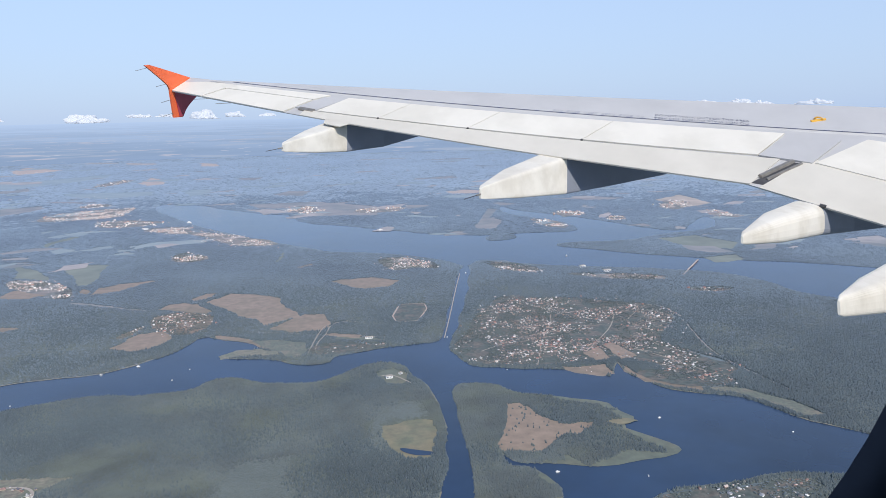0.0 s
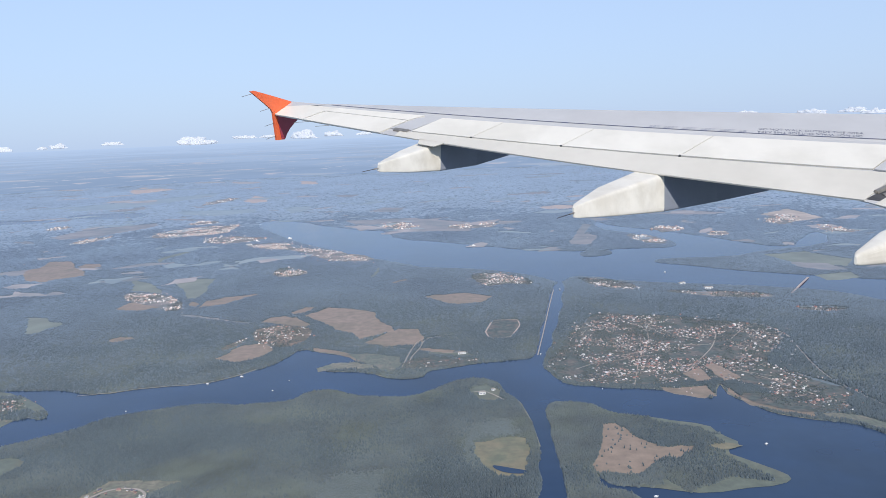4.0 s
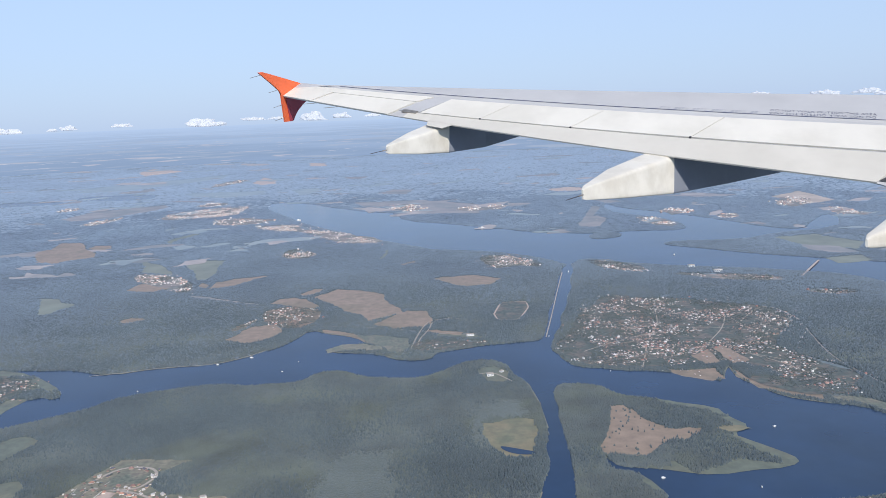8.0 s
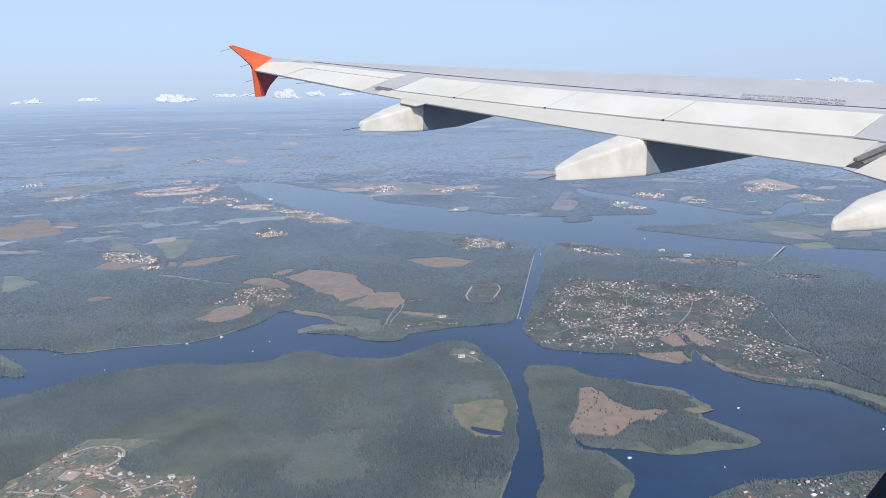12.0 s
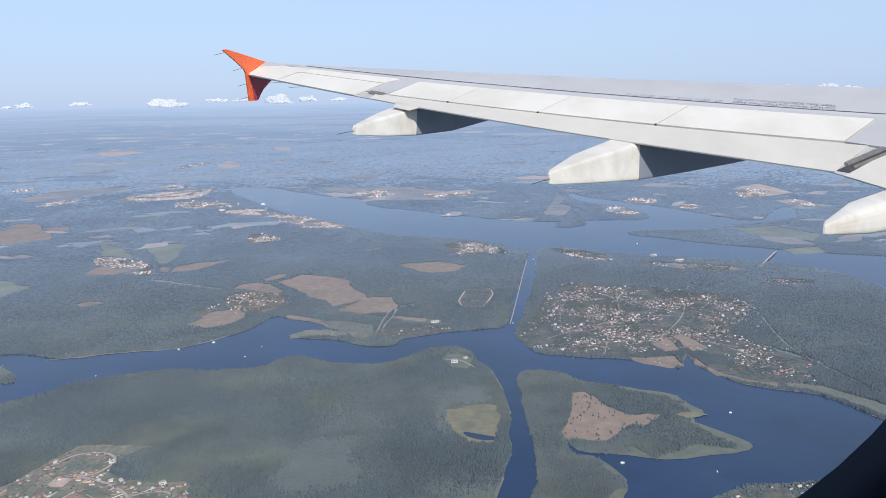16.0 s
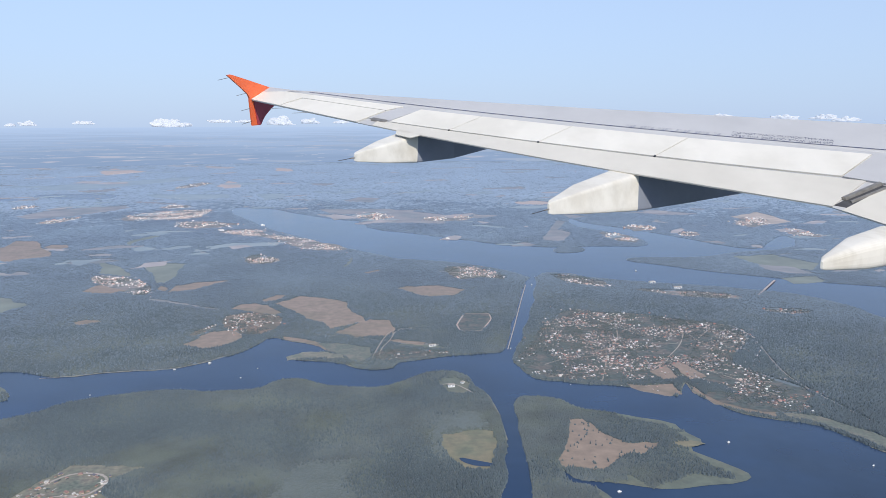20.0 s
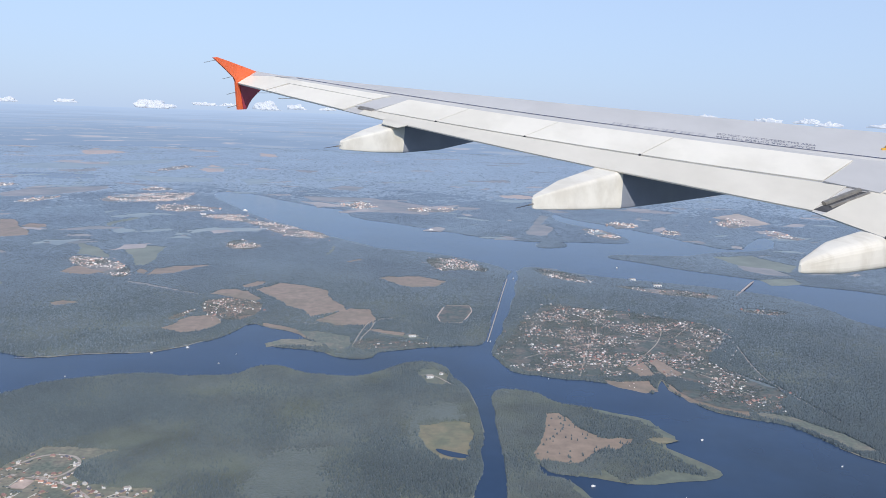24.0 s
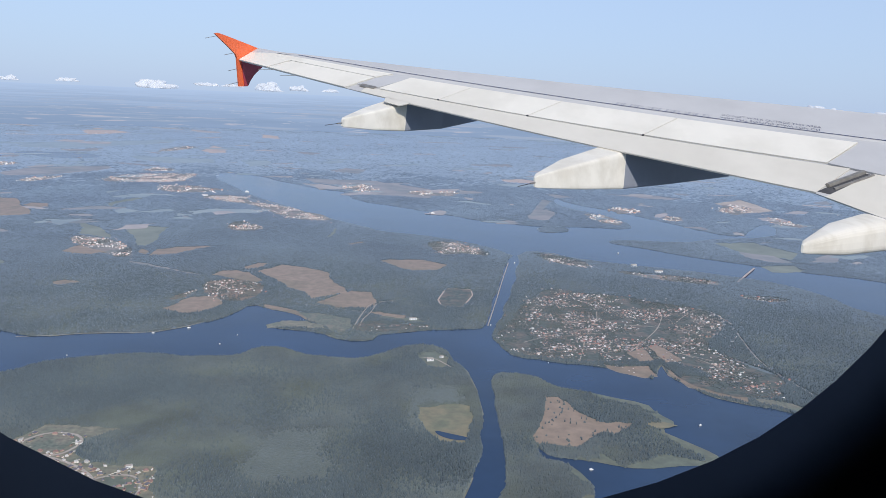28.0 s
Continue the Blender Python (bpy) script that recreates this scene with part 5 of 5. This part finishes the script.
# tip fence
outline = [(-0.53, 0.88), (-0.40, 0.84), (-0.1, 0.62), (0.3, 0.32), (0.75, -0.02), (1.14, -0.33), (1.1, -0.40), (0.84, -0.50), (0.6, -0.54), (0.36, -0.60), (0.2, -0.68), (0.08, -0.78), (-0.2, -0.66), (-0.12, -0.3), (-0.04, 0.05), (-0.06, 0.16), (-0.22, 0.42)]
n_ = len(outline)
fence_v = [at(SPAN + d, w, z) for d in (0.0, 0.05) for w, z in outline]
piece("tip_fence", fence_v, [tuple(range(n_)), tuple(range(2 * n_ - 1, n_ - 1, -1))] + [(i, (i + 1) % n_, n_ + (i + 1) % n_, n_ + i) for i in range(n_)], M["orange"], wing, "bright orange wing-tip fence", fix=True)

# thin added plate: the wing's shadow on the lower fence, painted
low = [(0.84, -0.50), (0.6, -0.54), (0.36, -0.60), (0.2, -0.68), (0.10, -0.76), (-0.03, -0.72), (0.02, -0.35), (0.07, -0.05), (0.7, -0.07)]
low_v = [at(SPAN - d, w, z) for d in (0.004, 0.016) for w, z in low]
piece("fence_lower_skin", low_v, [tuple(range(9)), tuple(range(17, 8, -1))] + [(i, (i + 1) % 9, 9 + (i + 1) % 9, 9 + i) for i in range(9)], M["plum"], wing, "added plate coloured as the wing's shadow on the lower fence", fix=True)


def rod(name, a, b, r, material, parent=None, label=""):
    a, b = Vector(a), Vector(b)
    q = (b - a).to_track_quat("Z", "Y")
    vs = [a + q @ Vector((r * math.cos(t), r * math.sin(t), 0)) for t in np.linspace(0, 2 * math.pi, 6, endpoint=False)]
    vs += [v + (b - a) for v in vs]
    return piece(name, vs, [(i, (i + 1) % 6, 6 + (i + 1) % 6, 6 + i) for i in range(6)] + [tuple(range(5, -1, -1)), tuple(range(6, 12))], material, parent or wing, label)


for w, z in ((-0.5, 0.80), (-0.08, 0.20), (-0.08, -0.22), (-0.17, -0.55)):
    rod("static_wick", at(SPAN + 0.02, w, z), at(SPAN + 0.02, w - 0.33, z + 0.08), 0.006, M["metal"], label="thin dark static wick")
for s in (12.2, 11.5):
    rod("static_wick", at(s, trailing(s), -0.02), at(s + 0.12, trailing(s) - 0.45, 0.16), 0.006, M["metal"], label="thin dark static wick")

# flap-track fairings: top and bottom of the near side, station by station
LAT = Vector((-0.985, 0.216, -0.068))
WICK = Vector((-0.17, -0.37, 0.09))
FAIRINGS = dict(
    outer=[((8.67, -2.01, 0.42), (8.65, -2.09, 0.32)), ((8.69, -1.9, 0.39), (8.65, -2.01, 0.25)), ((8.61, -0.96, 0.11), (8.52, -1.21, -0.22)), ((8.55, -0.13, -0.13), (8.42, -0.49, -0.6)), ((8.52, 0.1, -0.21), (8.39, -0.28, -0.71)), ((8.18, 1.07, -0.77), (8.08, 0.8, -1.13)), ((7.69, 1.96, -1.36), (7.68, 1.94, -1.38))],
    middle=[((4.06, -2.83, 0.83), (4.02, -2.92, 0.71)), ((4.04, -2.7, 0.81), (3.99, -2.83, 0.64)), ((3.8, -1.6, 0.44), (3.71, -1.87, 0.09)), ((3.48, -0.25, -0.01), (3.33, -0.66, -0.56)), ((3.4, 0.01, -0.09), (3.25, -0.43, -0.67)), ((2.67, 1.26, -0.89), (2.59, 1.01, -1.22)), ((1.78, 2.6, -1.7), (1.77, 2.57, -1.73))],
    kink=[((-0.03, -3.26, 1.18), (-0.05, -3.32, 1.1)), ((-0.08, -3.11, 1.15), (-0.11, -3.21, 1.01)), ((-0.59, -1.84, 0.66), (-0.68, -2.09, 0.33)), ((-1.06, -0.73, 0.18), (-1.18, -1.05, -0.25)), ((-1.21, -0.37, 0.01), (-1.32, -0.68, -0.41)), ((-1.82, 0.64, -0.68), (-1.9, 0.42, -0.97)), ((-2.67, 1.59, -1.4), (-2.68, 1.56, -1.44))],
    inner=[((-1.2, -4.55, 1.46), (-1.24, -4.65, 1.33)), ((-1.27, -4.4, 1.43), (-1.32, -4.55, 1.23)), ((-1.86, -3.37, 0.94), (-1.95, -3.62, 0.62)), ((-2.53, -2.18, 0.44), (-2.65, -2.54, -0.04)), ((-2.67, -1.89, 0.35), (-2.81, -2.28, -0.16)), ((-3.45, -0.84, -0.38), (-3.54, -1.1, -0.72)), ((-4.46, 0.25, -1.21), (-4.47, 0.22, -1.25))])
WIDE = (0.03, 0.09, 0.38, 0.55, 0.42, 0.08)


def loft(name, sections, material, parent, label, edge):
    vs, n = [], 28
    for top, bot, wide in sections:
        t, b = Vector(at(*top)), Vector(at(*bot))
        mid, up, side = (t + b) / 2 + LAT * wide / 2, (t - b) / 2, LAT * wide / 2
        for i in range(n):
            a = 2 * math.pi * i / n
            c, s = math.cos(a), math.sin(a)
            vs.append(mid + up * math.copysign(abs(c) ** edge, c) + side * math.copysign(abs(s) ** edge, s))
    k = len(sections)
    fs = [(i * n + j, i * n + (j + 1) % n, (i + 1) * n + (j + 1) % n, (i + 1) * n + j) for i in range(k - 1) for j in range(n)]
    fs += [tuple(range(n)), tuple((k - 1) * n + j for j in range(n))]
    return piece(name, vs, fs, material, parent, label, fix=True)


for spot, st in FAIRINGS.items():
    st = st[:3] + st[4:]
    sec = [(t, b, w) for (t, b), w in zip(st, WIDE)]
    edge = 0.55 if spot in ("kink", "inner") else 0.2
    # fixed part lies under the wing; its shade is put into the colour
    body = loft("flap_track_fairing", sec[3:], M["slate"], wing, "fixed part of a flap-track fairing, wing shade in its colour", edge)
    loft("tail_cone", sec[:4], M["cream"], body, "off-white drooping tail cone of the fairing", edge)
    (t, b) = st[3]
    rod("hinge_bolt", Vector(at(*t)) - LAT * 0.02, Vector(at(*t)) + LAT * 0.08, 0.03, M["dark"], body, "dark hinge bolt where the tail cone joins")
    (t, b) = st[0]
    tip = (Vector(at(*t)) + Vector(at(*b))) / 2
    if edge < 0.3:
        rod("wick_base", tip, tip + 0.25 * WICK, 0.014, M["metal"], body)
        rod("static_wick", tip, tip + 0.9 * WICK, 0.006, M["dark"], body, "thin dark static wick")

# bare flap track showing in the kink
rod("flap_track", at(-0.12, 0.28, -0.01), at(-0.62, 1.0, -0.02), 0.05, M["metal"], label="bare metal flap track in the gap")
rod("flap_track", at(-0.24, 0.24, -0.03), at(-0.78, 0.98, -0.03), 0.035, M["metal"], label="bare metal flap track in the gap")


def lettering(text, s, w, size, turn, parent, label):
    cu = bpy.data.curves.new("stencil", "FONT")
    cu.body, cu.size, cu.align_x, cu.align_y, cu.extrude, cu.offset = text, size, "CENTER", "CENTER", 0.001, -0.0022
    cu.materials.append(M["navy"])
    ob = new("stencil_text", cu)
    ob.parent = parent
    ob.matrix_local = Matrix.Translation(at(s, w, 0.004)) @ pose(0, 0, 0, 0, 0, turn)
    ob["label"] = label
    return ob


lettering("DO NOT WALK OUTSIDE THIS AREA", 1.2, 2.155, 0.112, 8.5, wing, "navy warning stencil on the wing")
lettering("DO NOT WALK OUTSIDE THIS AREA", 1.2, 2.045, 0.112, 188.5, wing, "navy warning stencil on the wing")
for i in range(26):
    s = 4.2 - 0.073 * i
    for k in (0.045, 0.095):
        w = navy_w(s) + k
        if (i * 7 + int(k * 100)) % 5:
            piece("stencil_bar", [at(s, w, 0.004), at(s - 0.055, w + 0.008, 0.004), at(s - 0.055, w + 0.022, 0.004), at(s, w + 0.014, 0.004)], [(0, 1, 2, 3)], M["faint"], wing, "faint illegible stencil")

# yellow rope eye on the skin
rod("rope_eye", at(-0.84, 2.62, 0.0), at(-1.10, 2.78, 0.0), 0.03, M["yellow"], label="yellow painted escape-rope eye")
for k in range(8):
    t0, t1 = math.pi * k / 8, math.pi * (k + 1) / 8
    rod("rope_eye_loop", at(-0.97 - 0.08 * math.cos(t0), 2.72, 0.015 + 0.05 * math.sin(t0)), at(-0.97 - 0.08 * math.cos(t1), 2.72, 0.015 + 0.05 * math.sin(t1)), 0.014, M["yellow"])
rod("rope_eye_hook", at(-0.92, 2.66, 0.0), at(-0.92, 2.70, 0.05), 0.013, M["yellow"])

# ---- cabin window and wall round the camera ----
NRM = Vector((math.sin(radians(-25)), math.cos(radians(-25)), 0))
FWD = Vector((NRM.y, -NRM.x, 0))
MID = Vector(EYE) + 0.08 * FWD + Vector((0, 0, 0.01)) + 0.12 * NRM


def rim(scale, back, n=72, power=2.5, square=0.0):
    out = []
    for i in range(n):
        a = 2 * math.pi * i / n
        c, s = math.cos(a), math.sin(a)
        p = 0.118 * scale * math.copysign(abs(c) ** (2 / power), c)
        z = 0.17 * scale * math.copysign(abs(s) ** (2 / power), s)
        if square:
            k = square / max(abs(c), abs(s))
            p, z = c * k, s * k
        out.append(MID + FWD * p + Vector((0, 0, z)) - NRM * back)
    return out


def rings(name, rows, material, parent, label):
    n = len(rows[0])
    vs = [v for r in rows for v in r]
    fs = [(k * n + i, k * n + (i + 1) % n, (k + 1) * n + (i + 1) % n, (k + 1) * n + i) for k in range(len(rows) - 1) for i in range(n)]
    return piece(name, vs, fs, material, parent, label, smooth=True)


window = tagged(new("window_1"), "oval cabin window with a dark rounded surround", "window", kind="structure")
rings("window_seal", [rim(1.32, -0.014), rim(1.12, -0.006), rim(1.0, 0.0), rim(1.06, 0.008), rim(1.14, 0.010)], M["cabin"], window, "black rubber window seal")
rings("window_surround", [rim(1.12, 0.008), rim(1.2, 0.016), rim(1.26, 0.014), rim(1.40, 0.03), rim(1.62, 0.06), rim(1.8, 0.065)], M["cabin"], window, "dark moulded window surround")
wall = rings("wall_cabin", [rim(1.7, 0.063), rim(1.0, 0.063, square=0.55), rim(1.0, 0.02, square=0.55), rim(1.32, -0.016)], M["cabin"], None, "")
tagged(wall, "dark cabin side wall round the window", "wall", kind="structure")
shell = [MID + FWD * p + Vector((0, 0, z)) - NRM * b for b in (0.064, 3.6) for p, z in ((-0.54, -0.54), (0.54, -0.54), (0.54, 0.54), (-0.54, 0.54))]
tagged(piece("cabin_shell", shell, [(0, 1, 5, 4), (1, 2, 6, 5), (2, 3, 7, 6), (3, 0, 4, 7), (4, 5, 6, 7)], M["cabin"]), "dim dark cabin interior behind the window", "cabin", kind="structure")

# fuselage that carries the wing and holds the cabin
AXIS = MID - NRM * 1.95


def hoop(p, r, lo=0.0, hi=2 * math.pi, n=48):
    return [AXIS + FWD * p + NRM * (r * math.cos(a)) + Vector((0, 0, r * math.sin(a))) for a in np.linspace(lo, hi, n)]


fuselage = tagged(new("fuselage"), "plain white airliner fuselage that carries the wing", "fuselage", kind="structure")
cut = math.asin(0.56 / 1.95)
for nm, ps, lo, hi in (("rear_barrel", ((-14, 0.5), (-11, 1.3), (-7, 1.93), (-0.56, 1.95)), 0, 2 * math.pi), ("window_barrel", ((-0.56, 1.95), (0.56, 1.95)), cut, 2 * math.pi - cut), ("front_barrel", ((0.56, 1.95), (22, 1.95), (25, 1.6), (27, 0.9), (28, 0.2)), 0, 2 * math.pi)):
    rows = [hoop(p, r, lo, hi) for p, r in ps]
    rings(nm, [r[:-1] if lo == 0 else r for r in rows], M["panel"], fuselage, "") if lo == 0 else piece(nm, [v for r in rows for v in r], [(i, i + 1, 48 + i + 1, 48 + i) for i in range(47)], M["panel"], fuselage, smooth=True)

# ---- roads, shores, boats ----


def ribbon(name, pts, width, z, material, label, category, kind="structure", closed=False, times=2, wander=0.0):
    p = smooth_line(pts, times, closed)
    d = np.gradient(p, axis=0) if not closed else np.roll(p, -1, 0) - np.roll(p, 1, 0)
    nrm_ = np.stack([-d[:, 1], d[:, 0]], 1) / (np.hypot(d[:, 0], d[:, 1])[:, None] + 1e-9)
    vs = [(*(q + o * width / 2 * m_ * (1 + wander * noise.noise(Vector((q[0] / 7, q[1] / 7, 1.3))))), z) for q, m_ in zip(p, nrm_) for o in (-1, 1)]
    n = len(p)
    fs = [(2 * i, 2 * ((i + 1) % n), 2 * ((i + 1) % n) + 1, 2 * i + 1) for i in range(n if closed else n - 1)]
    ob = piece(name, vs, fs, material)
    if ob.data.polygons[0].normal.z < 0:
        ob.data.flip_normals()
    return tagged(ob, label, category, kind=kind)



def reedy(p):
    """Banks where reeds grow; elsewhere the trees stand at the water."""
    x, y = p
    keep = (x < -70 and y > 258) or (4 < x < 20 and y < 262) or x > 84 or (-70 < x < -20 and y > 285)
    return keep and noise.noise(Vector((x / 11, y / 11, 6.1))) > -0.12


runs = [[]]
for p_ in south:
    if reedy(p_):
        runs[-1].append(p_)
    elif runs[-1]:
        runs.append([])
for run_ in runs:
    if len(run_) > 3:
        ribbon("shore_reeds", run_, 0.8, 0.135, M["lot"], "pale olive reed fringe along the shore", "shore", times=0, wander=1.6)
for nm, (wide, pts) in ROADS.items():
    ribbon("road", pts, wide, 0.17, M["sand" if nm == "sq" else "road"], "pale unpaved road through woods and gardens", "road", times=0 if nm == "sq" else 2)

for lane_ in lanes:
    ribbon("lane", lane_, 0.3, 0.18, M["sand"], "narrow pale lane between rows of houses", "road", times=1)


def boat(x, y, long, turn):
    """A small white motor boat: hull with a pointed bow, and a cabin."""
    top = new("boat")
    w = 0.32 * long
    hull = [(-0.5, -0.5, 0), (0.2, -0.5, 0), (0.5, 0, 0), (0.2, 0.5, 0), (-0.5, 0.5, 0)]
    vs = [(px * long * k, py * w * k, z) for k, z in ((0.8, 0), (1, 0.22 * long)) for px, py, _ in hull]
    piece("hull", vs, [(i, (i + 1) % 5, 5 + (i + 1) % 5, 5 + i) for i in range(5)] + [(5, 6, 7, 8, 9)], M["boat"], top)
    cv = [(px * long, py * w, z) for z in (0.22 * long, 0.38 * long) for px, py in ((-0.3, -0.3), (0.1, -0.25), (0.1, 0.25), (-0.3, 0.3))]
    piece("deckhouse", cv, [(0, 1, 5, 4), (1, 2, 6, 5), (2, 3, 7, 6), (3, 0, 4, 7), (4, 5, 6, 7)], M["boat"], top)
    top.matrix_world = pose(x, y, 0.06, 0, 0, turn)
    return tagged(top, "small white motor boat on the reservoir", "boat", "boats on the water")


M["boat"] = mat("boat_white", (0.8, 0.8, 0.78), 0.4)
for x, y, long, turn in ((90.3, 216.7, 2.0, 20), (48.1, 185.4, 2.2, 5), (72.3, 179.8, 1.6, 80), (40.7, 195.1, 1.0, 40), (-134.1, 259.7, 1.0, 30), (-82.2, 278.0, 1.2, 15), (-112.7, 288.4, 2.0, 0), (-100.6, 296.5, 2.4, 10), (-78.3, 289.8, 1.0, 60), (29.9, 315.7, 2.0, 70), (55.3, 448.2, 3.0, 75), (126.9, 200.5, 1.6, 30), (3.0, 638.0, 6.0, 10), (-185.1, 730.6, 7.0, 5), (132.5, 491.4, 3.0, 40), (47.4, 272.7, 1.4, 10), (49.1, 269.5, 1.0, 40)):
    boat(x, y, 0.62 * long, turn)


def hall(x, y, long, deep, high, turn, label):
    """A flat-roofed white building with window bands."""
    top = new("building")
    box = lambda a, b, c, z0, z1: ([(sx * a + c, sy * b, z) for z in (z0, z1) for sx, sy in ((-1, -1), (1, -1), (1, 1), (-1, 1))], [(0, 1, 5, 4), (1, 2, 6, 5), (2, 3, 7, 6), (3, 0, 4, 7), (4, 5, 6, 7)])
    v, f = box(long / 2, deep / 2, 0, 0, high)
    piece("wall", v, f, M["boat"], top)
    v, f = box(long / 2 + 0.05, deep / 2 + 0.05, 0, high, high + 0.08)
    piece("roof", v, f, M["road"], top)
    for k in range(4):
        c = (k - 1.5) * long / 4.4
        v, f = box(long * 0.07, deep / 2 + 0.01, c, high * 0.4, high * 0.75)
        piece("window", v, f, M["navy"], top)
    top.matrix_world = pose(x, y, 0.05, 0, 0, turn)
    return tagged(top, label, "building")


for x, y, long, deep, high, turn, said in ((2.4, 267.6, 2.6, 1.6, 1.0, 10, 'white flat-roofed lakeside building in a clearing'),
                                              (6.9, 271.4, 1.4, 1.0, 0.7, 40, 'small white lakeside building in a clearing'),
                                              (-5.7, 320.0, 3.4, 1.2, 0.9, 8, 'long white farm building by the field'),
                                              (-216.6, 694.4, 5, 2, 1.4, 5, 'large white building at the far town'),
                                              (143.5, 435.4, 5, 2, 1.6, 10, 'white flat-roofed building near the shore'),
                                              (132.3, 451.5, 4, 2, 1.4, 20, 'pale building near the shore'),
                                              (-77.7, 178.3, 1.3, 0.9, 0.9, 15, 'white house with a flat roof in the village'),
                                              (-96.5, 191.0, 1.4, 0.6, 0.5, 30, 'long white shed in the village')):
    hall(x, y, long, deep, high, turn, said)
bridge = tagged(new("bridge"), "long pale bridge across the far water", "bridge")
ribbon("bridge_deck", [(185.8, 417.4), (213.8, 458.3)], 1.3, 0.5, M["sand"], "", "", kind="", times=0).parent = bridge
for k in range(7):
    x, y = 185.8 + (213.8 - 185.8) * (k + 0.5) / 7, 417.4 + (458.3 - 417.4) * (k + 0.5) / 7
    rod("bridge_pier", (x, y, 0), (x, y, 0.5), 0.25, M["road"], bridge)
